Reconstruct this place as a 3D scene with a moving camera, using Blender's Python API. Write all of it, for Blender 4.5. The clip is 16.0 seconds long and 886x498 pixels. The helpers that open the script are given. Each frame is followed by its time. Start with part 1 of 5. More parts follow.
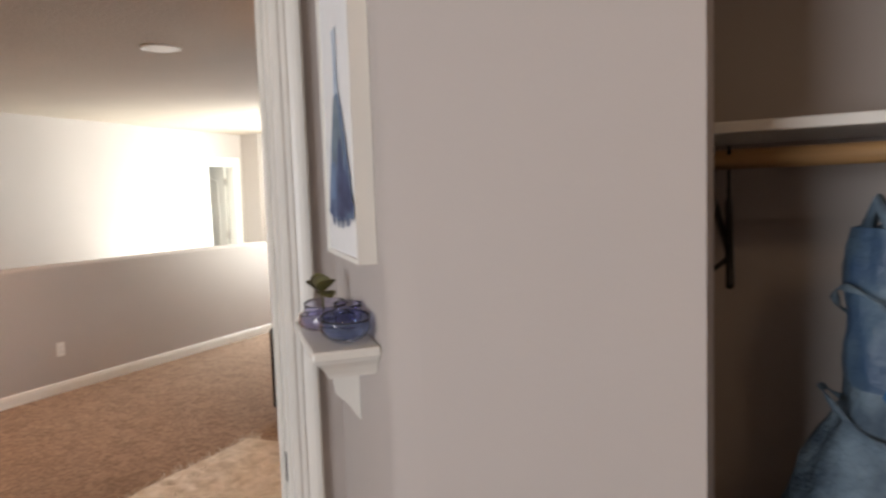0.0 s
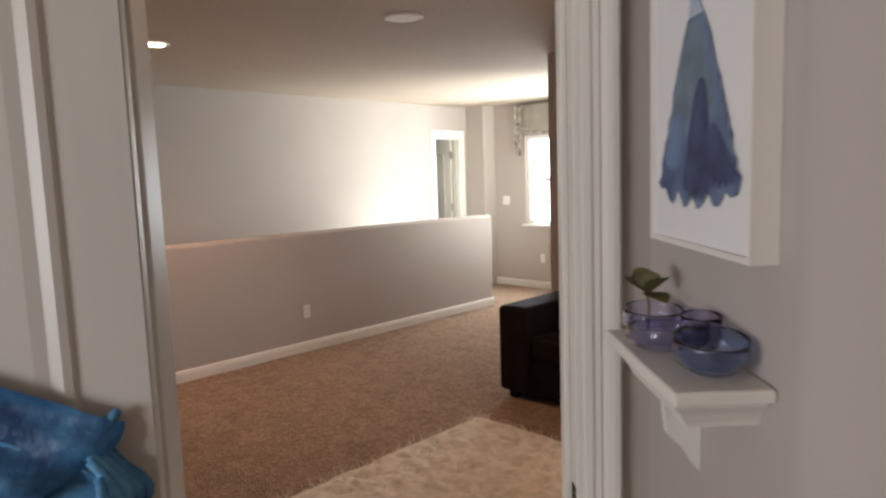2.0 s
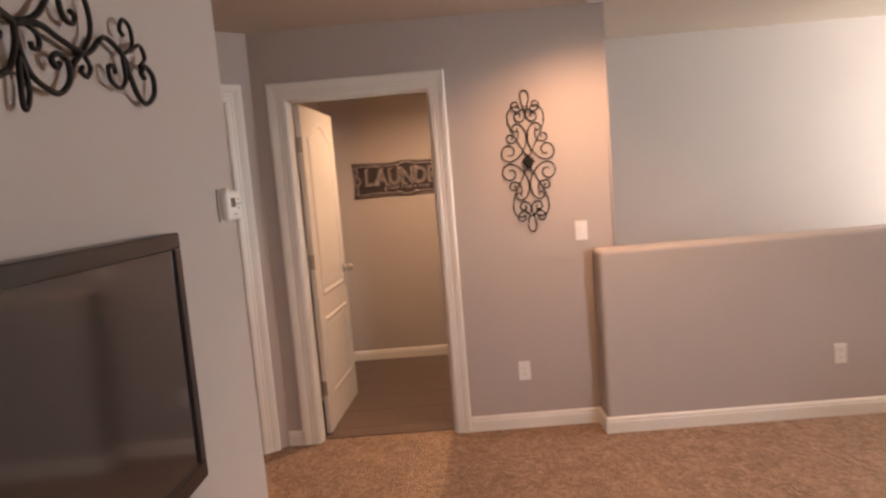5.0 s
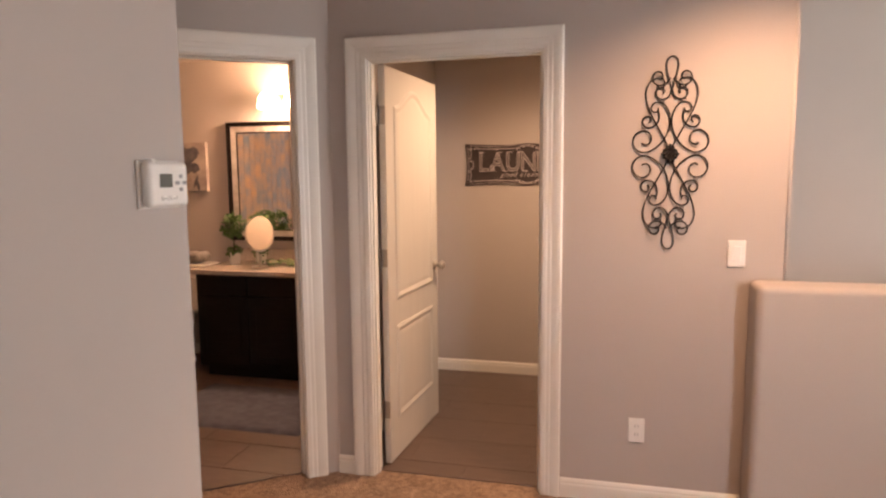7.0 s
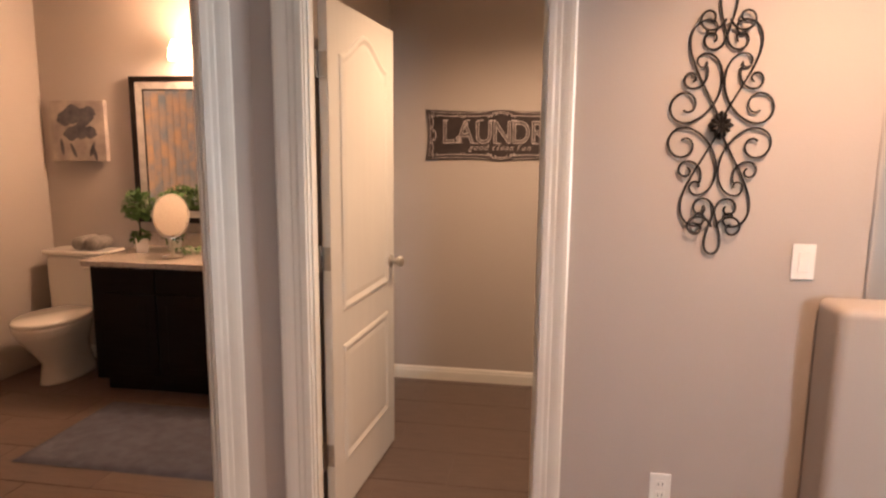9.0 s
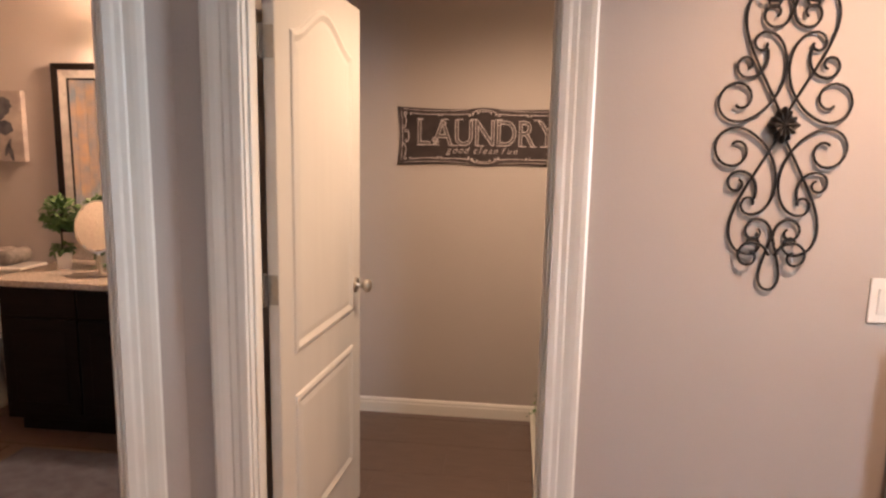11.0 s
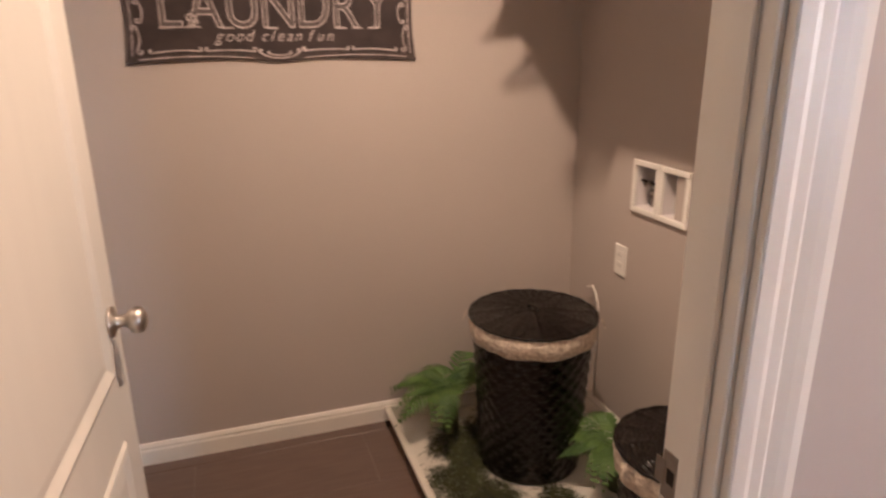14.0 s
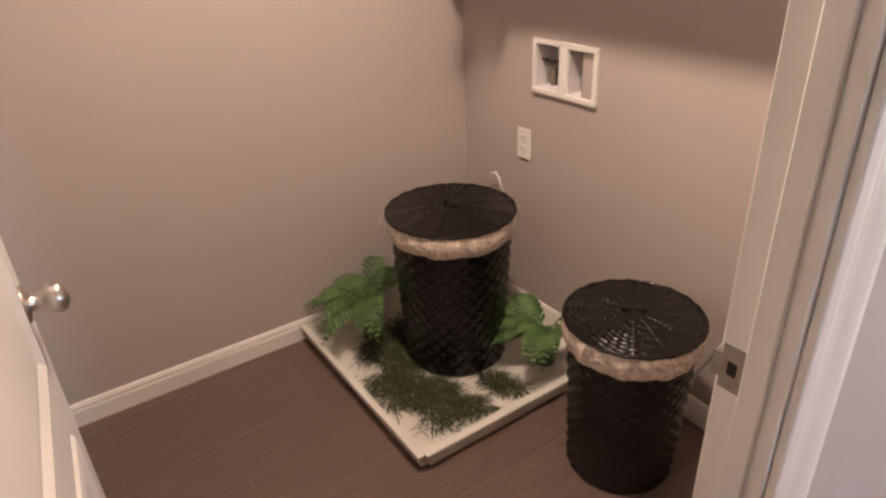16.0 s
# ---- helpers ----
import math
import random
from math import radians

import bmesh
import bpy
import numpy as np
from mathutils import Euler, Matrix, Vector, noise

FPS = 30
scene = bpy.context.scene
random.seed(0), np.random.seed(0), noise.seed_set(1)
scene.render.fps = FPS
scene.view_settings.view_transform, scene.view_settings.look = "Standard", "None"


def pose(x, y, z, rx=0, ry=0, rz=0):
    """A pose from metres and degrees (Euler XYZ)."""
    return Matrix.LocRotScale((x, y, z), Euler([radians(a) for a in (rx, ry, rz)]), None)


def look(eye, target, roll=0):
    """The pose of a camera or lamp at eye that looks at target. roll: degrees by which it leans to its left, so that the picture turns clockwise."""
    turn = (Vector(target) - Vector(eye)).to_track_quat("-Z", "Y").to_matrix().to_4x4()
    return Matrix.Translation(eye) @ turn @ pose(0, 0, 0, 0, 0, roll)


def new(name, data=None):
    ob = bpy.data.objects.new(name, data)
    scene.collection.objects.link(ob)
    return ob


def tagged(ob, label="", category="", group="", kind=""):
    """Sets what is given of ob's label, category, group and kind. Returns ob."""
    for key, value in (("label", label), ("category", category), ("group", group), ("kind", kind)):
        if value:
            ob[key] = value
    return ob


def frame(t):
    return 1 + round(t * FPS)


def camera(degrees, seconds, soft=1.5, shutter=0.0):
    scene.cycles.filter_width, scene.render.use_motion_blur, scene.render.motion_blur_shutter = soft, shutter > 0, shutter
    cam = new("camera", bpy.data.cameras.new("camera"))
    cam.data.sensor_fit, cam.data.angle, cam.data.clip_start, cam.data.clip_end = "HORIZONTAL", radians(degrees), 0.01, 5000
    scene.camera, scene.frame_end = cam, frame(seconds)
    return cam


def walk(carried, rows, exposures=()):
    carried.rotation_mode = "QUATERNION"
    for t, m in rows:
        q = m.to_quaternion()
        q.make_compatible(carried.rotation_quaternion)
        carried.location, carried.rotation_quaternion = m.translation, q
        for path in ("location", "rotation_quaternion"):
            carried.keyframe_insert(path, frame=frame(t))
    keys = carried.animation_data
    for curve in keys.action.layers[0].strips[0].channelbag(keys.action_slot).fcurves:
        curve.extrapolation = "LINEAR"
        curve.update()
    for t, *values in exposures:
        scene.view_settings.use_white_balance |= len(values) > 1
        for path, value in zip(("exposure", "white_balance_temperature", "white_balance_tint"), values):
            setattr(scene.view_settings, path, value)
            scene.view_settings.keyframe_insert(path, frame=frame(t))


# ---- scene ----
cam = camera(68.7, 16.0, 2.4, 0.4)
METRES, EYE, TILT, LEAN, TURN = 5.87, 1.51, 0.0, 0.0, 26.5
ROWS = [
    (0.0, 0.0, 0.0, 0.0, -0.16, -4.65, 1.97),
    (0.5, -0.0041, 0.0041, -0.0001, 6.9, -4.84, 1.8),
    (1.0, -0.0082, 0.0055, 0.0001, 12.63, -5.21, 1.89),
    (1.5, -0.0157, 0.0169, -0.0009, 18.55, -5.58, 2.31),
    (2.0, -0.0369, 0.0468, -0.0001, 18.24, -6.36, 1.95),
    (2.5, -0.0551, 0.0841, -0.0023, 21.36, -7.43, 2.53),
    (3.0, -0.0656, 0.1374, -0.003, 35.68, -6.92, 4.5),
    (3.5, -0.0883, 0.1803, -0.002, 44.54, -6.58, 5.54),
    (4.0, -0.1216, 0.2109, 0.0009, 47.27, -6.75, 4.84),
    (4.5, -0.1399, 0.2482, -0.0029, 54.27, -6.59, 5.01),
    (5.0, -0.156, 0.2981, -0.0011, 63.82, -5.82, 4.77),
    (7.5, -0.2978, 0.4115, -0.0009, 77.92, -6.61, 0.31),
    (8.0, -0.3374, 0.409, 0.0001, 75.83, -8.42, -0.03),
    (10.5, -0.4678, 0.4327, 0.0016, 70.49, -8.42, -0.89),
    (11.0, -0.4878, 0.4349, 0.0009, 70.1, -8.87, -1.12),
    (11.5, -0.5228, 0.4528, -0.0013, 70.55, -8.5, -1.16),
    (12.0, -0.5549, 0.4593, -0.0016, 68.92, -8.59, -0.94),
    (12.5, -0.5987, 0.4454, -0.0028, 60.79, -10.42, -1.88),
    (13.0, -0.6371, 0.4485, -0.0057, 53.51, -14.93, -2.46),
    (13.5, -0.675, 0.4685, -0.0069, 50.67, -15.88, -0.2),
    (14.0, -0.7014, 0.467, -0.0069, 44.83, -17.43, 0.51),
    (14.5, -0.728, 0.4548, -0.0006, 31.09, -17.91, -0.86),
    (15.0, -0.7454, 0.4559, -0.0025, 29.73, -21.52, 1.37),
    (15.5, -0.7463, 0.4568, -0.0034, 29.27, -25.08, 2.29),
    (16.0, -0.7463, 0.457, -0.0037, 28.98, -27.85, 2.4),
]
walk(cam, [(t, pose(0, 0, EYE, TILT, LEAN, TURN) @ pose(METRES * x, METRES * y, METRES * z, 90 + pitch, roll, yaw)) for t, x, y, z, yaw, pitch, roll in ROWS],
     [(0.0, 0.06, 6500, 11), (0.5, -0.38, 6600, 12), (1.5, -0.44, 6600, 12), (2.5, -0.49, 6650, 15), (4.0, -0.15, 6850, 18), (5.0, 0.19, 6950, 21), (7.5, 0.42, 6900, 18), (11.0, 0.44, 6100, 13), (12.5, 0.27, 5850, 13), (13.5, 0.44, 5650, 12), (15.0, 0.61, 5450, 13), (16.0, 0.74, 5250, 10)])

# ---- light ----
world = bpy.data.worlds.new("sky")
world.use_nodes = True
scene.world = world
sky = world.node_tree.nodes.new("ShaderNodeTexSky")
sky.sky_type, sky.sun_disc = "NISHITA", False
sky.sun_elevation, sky.sun_rotation = radians(38), radians(60)
world.node_tree.links.new(sky.outputs[0], world.node_tree.nodes["Background"].inputs[0])
world.node_tree.nodes["Background"].inputs[1].default_value = 0.1


def lamp(name, kind, m, watts, colour, size=0.2, size_y=None, spread=180, blend=None):
    data = bpy.data.lights.new(name, kind)
    data.energy, data.color = watts, colour
    if kind == "AREA":
        data.size = size
        if size_y:
            data.shape, data.size_y = "RECTANGLE", size_y
        data.spread = radians(spread)
    else:
        data.shadow_soft_size = size
    if blend is not None:
        data.spot_size, data.spot_blend = radians(spread), blend
    ob = new(name, data)
    ob.matrix_world = m
    return ob


DAY, WARM = (0.93, 0.98, 0.90), (1.0, 0.59, 0.345)
lamp("alcove_window_light", "AREA", look((-4.99, 7.12, 1.42), (-4.2, 4.6, 1.0)), 114, (0.82, 0.94, 1.0), 1.2, 1.1)
# added fill from an assumed, unseen side window; brightens stair wall and ceiling
lamp("alcove_side_window_light", "AREA", look((-3.33, 6.1, 1.75), (-6.4, 5.9, 2.45)), 50, DAY, 1.2, 0.6, 105)
# added fill hidden behind the half wall, aimed up the stair wall
lamp("stairwell_daylight", "AREA", look((-5.86, 5.3, 0.5), (-6.15, 5.9, 2.2)), 28, DAY, 0.6, 0.6)
# added narrow cool fill for the laundry wall; its window is assumed
lamp("loft_window_light", "AREA", look((0.93, 3.73, 1.48), (-5.3, 1.75, 1.1)), 7.2, (0.82, 0.93, 1.0), 1.1, 1.2, 46)
# added daylight fill for the bedroom; its south window is invented and unseen
lamp("bedroom_window_light", "AREA", look((-1.35, -2.78, 1.48), (-0.3, 1.0, 1.3)), 82, (0.92, 0.95, 1.0), 1.25, 1.2)
lamp("bedroom_lamp_glow", "POINT", pose(0.75, -0.25, 2.28), 6, (1.0, 0.66, 0.38), 0.09)
lamp("can_light_glow", "SPOT", look((-4.71, 1.94, 2.425), (-5.05, 2.02, 0)), 184, WARM, 0.07, None, 142, 1.0)
lamp("can_light_glow", "POINT", pose(-1.95, 2.9, 2.36), 9, WARM, 0.05)
lamp("can_light_glow", "SPOT", look((-2.05, 2.75, 2.42), (-2.75, 3.15, 0)), 64, (1.0, 0.62, 0.37), 0.06, None, 120, 0.8)
lamp("laundry_light", "SPOT", pose(-6.1, 1.14, 2.40), 95, (1.0, 0.665, 0.41), 0.03, None, 160, 0.8)
lamp("bath_light", "POINT", pose(-7.0, -1.0, 2.06), 55, (1.0, 0.62, 0.38), 0.08)

# ---- materials ----


def material(name, colour, rough=0.6, metal=0.0, vary=0.0, scale=8.0, bump=0.0, bump_scale=200.0, colour2=None, stretch=(1, 1, 1), coat=0.0, spec=0.5, detail=4.0):
    m = bpy.data.materials.new(name)
    m.use_nodes = True
    nt = m.node_tree
    b = nt.nodes["Principled BSDF"]
    b.inputs["Base Color"].default_value = (*colour, 1)
    b.inputs["Roughness"].default_value = rough
    b.inputs["Metallic"].default_value = metal
    b.inputs["Specular IOR Level"].default_value = spec
    b.inputs["Coat Weight"].default_value = coat
    co = nt.nodes.new("ShaderNodeTexCoord")
    mp = nt.nodes.new("ShaderNodeMapping")
    mp.inputs["Scale"].default_value = stretch
    nt.links.new(co.outputs["Object"], mp.inputs[0])
    if vary or colour2:
        n1 = nt.nodes.new("ShaderNodeTexNoise")
        n1.inputs["Scale"].default_value, n1.inputs["Detail"].default_value = scale, detail
        nt.links.new(mp.outputs[0], n1.inputs["Vector"])
        ramp = nt.nodes.new("ShaderNodeValToRGB")
        c2 = colour2 or tuple(c * (1 - vary) for c in colour)
        ramp.color_ramp.elements[0].position, ramp.color_ramp.elements[1].position = 0.32, 0.68
        ramp.color_ramp.elements[0].color, ramp.color_ramp.elements[1].color = (*c2, 1), (*colour, 1)
        nt.links.new(n1.outputs[0], ramp.inputs[0])
        nt.links.new(ramp.outputs[0], b.inputs["Base Color"])
    if bump:
        n2 = nt.nodes.new("ShaderNodeTexNoise")
        n2.inputs["Scale"].default_value, n2.inputs["Detail"].default_value = bump_scale, 3
        nt.links.new(mp.outputs[0], n2.inputs["Vector"])
        bp = nt.nodes.new("ShaderNodeBump")
        bp.inputs["Strength"].default_value, bp.inputs["Distance"].default_value = bump, 0.02
        nt.links.new(n2.outputs[0], bp.inputs["Height"])
        nt.links.new(bp.outputs[0], b.inputs["Normal"])
    return m


def glow(name, colour, strength):
    m = bpy.data.materials.new(name)
    m.use_nodes = True
    b = m.node_tree.nodes["Principled BSDF"]
    b.inputs["Base Color"].default_value = (*colour, 1)
    b.inputs["Emission Color"].default_value = (*colour, 1)
    b.inputs["Emission Strength"].default_value = strength
    return m


PAINT = material("greige_wall_paint", (0.466, 0.413, 0.378), 0.75, vary=0.05, scale=1.5, bump=0.03, bump_scale=90)
CEIL = material("ceiling_paint", (0.54, 0.455, 0.37), 0.9, vary=0.05, scale=2, bump=0.3, bump_scale=60)
TRIM = material("white_trim_paint", (0.79, 0.76, 0.70), 0.35, vary=0.04, scale=4, bump=0.02, bump_scale=40)
DOORP = material("white_door_paint", (0.64, 0.605, 0.55), 0.42, vary=0.04, scale=3, bump=0.04, bump_scale=120, stretch=(6, 6, 0.5))
CARPET = material("tan_carpet", (0.435, 0.298, 0.212), 0.95, colour2=(0.345, 0.230, 0.162), scale=22, bump=1.0, bump_scale=85, spec=0.1, detail=6)
nt = CARPET.node_tree
broad, shade_, mixer = nt.nodes.new("ShaderNodeTexNoise"), nt.nodes.new("ShaderNodeMapRange"), nt.nodes.new("ShaderNodeMix")
broad.inputs["Scale"].default_value, broad.inputs["Detail"].default_value, broad.inputs["Distortion"].default_value = 8.0, 6, 1.2
shade_.inputs["From Min"].default_value, shade_.inputs["From Max"].default_value, shade_.inputs["To Min"].default_value, shade_.inputs["To Max"].default_value = 0.3, 0.7, 0.74, 1.08
mixer.data_type, mixer.blend_type = "RGBA", "MULTIPLY"
mixer.inputs["Factor"].default_value = 1
pile, tufts, pile_mix = nt.nodes.new("ShaderNodeTexNoise"), nt.nodes.new("ShaderNodeMapRange"), nt.nodes.new("ShaderNodeMix")
pile.inputs["Scale"].default_value, pile.inputs["Detail"].default_value = 42.0, 6
tufts.inputs["From Min"].default_value, tufts.inputs["From Max"].default_value, tufts.inputs["To Min"].default_value, tufts.inputs["To Max"].default_value = 0.34, 0.66, 0.76, 1.15
pile_mix.data_type, pile_mix.blend_type = "RGBA", "MULTIPLY"
pile_mix.inputs["Factor"].default_value = 1
ramp_ = next(n for n in nt.nodes if n.bl_idname == "ShaderNodeValToRGB")
coord = next(n for n in nt.nodes if n.bl_idname == "ShaderNodeTexCoord")
nt.links.new(coord.outputs["Object"], broad.inputs["Vector"])
nt.links.new(broad.outputs[0], shade_.inputs["Value"])
nt.links.new(ramp_.outputs[0], mixer.inputs["A"])
nt.links.new(shade_.outputs[0], mixer.inputs["B"])
nt.links.new(coord.outputs["Object"], pile.inputs["Vector"])
nt.links.new(pile.outputs[0], tufts.inputs["Value"])
nt.links.new(mixer.outputs["Result"], pile_mix.inputs["A"])
nt.links.new(tufts.outputs[0], pile_mix.inputs["B"])
nt.links.new(pile_mix.outputs["Result"], nt.nodes["Principled BSDF"].inputs["Base Color"])
PLATE = material("white_plastic", (0.80, 0.78, 0.74), 0.35, vary=0.03)
NICKEL = material("brushed_nickel", (0.62, 0.58, 0.53), 0.28, 1.0, vary=0.1, scale=40)
STEEL = material("dull_nickel", (0.36, 0.32, 0.28), 0.33, 1.0, vary=0.15, scale=60)
GAPM = material("dark_gap", (0.02, 0.018, 0.016), 0.9)
LEATHER = material("dark_brown_leather", (0.018, 0.012, 0.011), 0.8, vary=0.4, scale=6, bump=0.15, bump_scale=90, spec=0.12)

# ---- building blocks ----


def part(name, bm, mat, parent=None, label="", smooth=False, kind="", category="", group=""):
    me = bpy.data.meshes.new(name)
    bmesh.ops.recalc_face_normals(bm, faces=bm.faces)
    bm.to_mesh(me)
    bm.free()
    if smooth:
        me.shade_smooth()
    me.materials.append(mat)
    ob = new(name, me)
    ob.parent = parent
    return tagged(ob, label, category, group, kind)


def thing(name, m, label, category, group="", kind=""):
    ob = new(name)
    ob.matrix_world = m
    ob.empty_display_size = 0.1
    return tagged(ob, label, category, group, kind)


def box(bm, lo, hi, bevel=0.0, seg=2):
    lo, hi = Vector(lo), Vector(hi)
    r = bmesh.ops.create_cube(bm, size=1, matrix=Matrix.LocRotScale((lo + hi) / 2, None, [max(abs(a), 1e-4) for a in hi - lo]))
    if bevel:
        es = list({e for v in r["verts"] for e in v.link_edges})
        bmesh.ops.bevel(bm, geom=es, offset=bevel, segments=seg, affect="EDGES", profile=0.5)
    return bm


def boxed(lo, hi, bevel=0.0, seg=2):
    return box(bmesh.new(), lo, hi, bevel, seg)


def lathe(bm, profile, centre=(0, 0, 0), seg=32, axis="z"):
    """profile: (radius, height) from bottom to top."""
    rings = []
    c = Vector(centre)
    for r, h in profile:
        ring = []
        for k in range(seg):
            a = 2 * math.pi * k / seg
            p = (r * math.cos(a), r * math.sin(a), h)
            if axis == "x":
                p = (h, r * math.cos(a), r * math.sin(a))
            elif axis == "y":
                p = (r * math.sin(a), h, r * math.cos(a))
            ring.append(bm.verts.new(c + Vector(p)))
        rings.append(ring)
    for a, b in zip(rings, rings[1:]):
        for k in range(seg):
            bm.faces.new((a[k], a[(k + 1) % seg], b[(k + 1) % seg], b[k]))
    bm.faces.new(rings[0][::-1])
    bm.faces.new(rings[-1])
    return bm


def tube(bm, pts, r, seg=6, closed=False, taper=None):
    pts = [Vector(p) for p in pts]
    n = len(pts)
    rings = []
    side = None
    for i, p in enumerate(pts):
        a = pts[(i - 1) % n] if closed or i else p
        b = pts[(i + 1) % n] if closed or i < n - 1 else p
        d = (b - a).normalized()
        if side is None:
            side = d.orthogonal().normalized()
        side = (side - d * side.dot(d)).normalized()
        up = d.cross(side)
        q = r * (taper(i / (n - 1)) if taper else 1)
        rings.append([bm.verts.new(p + q * (math.cos(2 * math.pi * k / seg) * side + math.sin(2 * math.pi * k / seg) * up)) for k in range(seg)])
    pairs = list(zip(rings, rings[1:])) + ([(rings[-1], rings[0])] if closed else [])
    for a, b in pairs:
        for k in range(seg):
            bm.faces.new((a[k], a[(k + 1) % seg], b[(k + 1) % seg], b[k]))
    if not closed:
        bm.faces.new(rings[0][::-1])
        bm.faces.new(rings[-1])
    return bm


def along(p0, p1):
    """Frame at p0 with x towards p1, z up; y to the left."""
    a = math.degrees(math.atan2(p1[1] - p0[1], p1[0] - p0[0]))
    return pose(p0[0], p0[1], 0, 0, 0, a)


def wall(name, p0, p1, thick, z0=0.0, z1=2.44, holes=(), mat=None, label="greige painted wall"):
    """A wall whose seen face runs from p0 to p1; its body lies to the left. holes: (from, to, low, high) along it."""
    n = math.hypot(p1[0] - p0[0], p1[1] - p0[1])
    bm = bmesh.new()
    x = 0.0
    for a, b, lo, hi in sorted(holes):
        box(bm, (x, 0, z0), (a, thick, z1))
        if lo > z0:
            box(bm, (a, 0, z0), (b, thick, lo))
        if hi < z1:
            box(bm, (a, 0, hi), (b, thick, z1))
        x = b
    box(bm, (x, 0, z0), (n, thick, z1))
    bmesh.ops.remove_doubles(bm, verts=bm.verts, dist=0.0005)
    ob = part(name, bm, mat or PAINT, None, label, kind="structure")
    ob.matrix_world = along(p0, p1)
    return ob


BASE = [(0, 0), (0.014, 0), (0.014, 0.062), (0.010, 0.072), (0.012, 0.078), (0.006, 0.090), (0, 0.092)]


def baseboard(p0, p1):
    """Profiled board along a wall's face, on the right of p0 -> p1."""
    n = math.hypot(p1[0] - p0[0], p1[1] - p0[1])
    bm = bmesh.new()
    e = [[bm.verts.new((x, -0.001 - d, z)) for d, z in BASE] for x in (0, n)]
    for k in range(len(BASE) - 1):
        bm.faces.new((e[0][k], e[0][k + 1], e[1][k + 1], e[1][k]))
    bm.faces.new(e[0])
    bm.faces.new(e[1][::-1])
    ob = part("baseboard", bm, TRIM, None, "white painted baseboard along the wall", kind="structure")
    ob.matrix_world = along(p0, p1)


CASE = [(-0.011, 0.0), (-0.011, 0.0105), (-0.008, 0.0125), (0.010, 0.0145), (0.019, 0.0125), (0.033, 0.0145), (0.039, 0.0125), (0.054, 0.0165), (0.068, 0.019), (0.082, 0.019), (0.090, 0.013), (0.090, 0.0)]


def casing(w0, w1, h, parent, face_y, out, slim=1.0, slim_far=None):
    """Profiled trim round an opening from w0 to w1, h high; out is -1 or 1: the way it stands off the face."""
    bm = bmesh.new()
    cols = []
    for a, t in CASE:
        a, b = a * slim, a * (slim_far or slim)
        y = face_y + out * (t + 0.001)
        cols.append([bm.verts.new(p) for p in ((w0 - a, y, 0), (w0 - a, y, h + (a + b) / 2), (w1 + b, y, h + (a + b) / 2), (w1 + b, y, 0))])
    for a, b in zip(cols, cols[1:]):
        for k in range(3):
            bm.faces.new((a[k], a[k + 1], b[k + 1], b[k]))
    bm.faces.new([c[0] for c in cols])
    bm.faces.new([c[3] for c in cols])
    return part("casing", bm, TRIM, parent)


def jambs(w0, w1, h, thick, parent, stop=0.06):
    y0, y1 = min(0, thick), max(0, thick)
    for name, lo, hi in (("jamb", (w0 - 0.002, y0, 0), (w0 + 0.018, y1, h)), ("jamb", (w1 - 0.018, y0, 0), (w1 + 0.002, y1, h)), ("head_jamb", (w0 + 0.018, y0, h - 0.018), (w1 - 0.018, y1, h + 0.002))):
        part(name, boxed(lo, hi, 0.002, 1), TRIM, parent)
    s0, s1 = stop - 0.018, stop + 0.014
    for lo, hi in (((w0 + 0.018, s0, 0), (w0 + 0.026, s1, h - 0.018)), ((w1 - 0.026, s0, 0), (w1 - 0.018, s1, h - 0.018)), ((w0 + 0.026, s0, h - 0.026), (w1 - 0.026, s1, h - 0.018))):
        part("door_stop", boxed(lo, hi, 0.002, 1), TRIM, parent)


def ring(bm, outline, profile, y, out):
    """A moulding that follows a closed outline (x, z); profile: (inset, height)."""
    n = len(outline)
    P = [Vector(p) for p in outline]
    area = sum(P[i].x * P[(i + 1) % n].y - P[(i + 1) % n].x * P[i].y for i in range(n))
    nor = []
    for i in range(n):
        a, b = (P[i] - P[i - 1]).normalized(), (P[(i + 1) % n] - P[i]).normalized()
        m = Vector((-a.y - b.y, a.x + b.x)).normalized() * (1 if area > 0 else -1)
        k = max(0.4, abs(m.dot(Vector((-a.y, a.x)))))
        nor.append(m / k)
    cols = [[bm.verts.new((p.x + q.x * d, y + out * h, p.y + q.y * d)) for p, q in zip(P, nor)] for d, h in profile]
    for a, b in zip(cols, cols[1:]):
        for k in range(n):
            bm.faces.new((a[k], a[(k + 1) % n], b[(k + 1) % n], b[k]))
    bm.faces.new(cols[-1])


def arch_outline(x0, x1, z0, z1, rise):
    pts = [(x0, z0), (x1, z0)]
    for k in range(17):
        u = 1 - k / 16
        pts.append((x0 + (x1 - x0) * u, z1 - rise + rise * (0.5 - 0.5 * math.cos(2 * math.pi * u)) ** 1.0))
    return pts


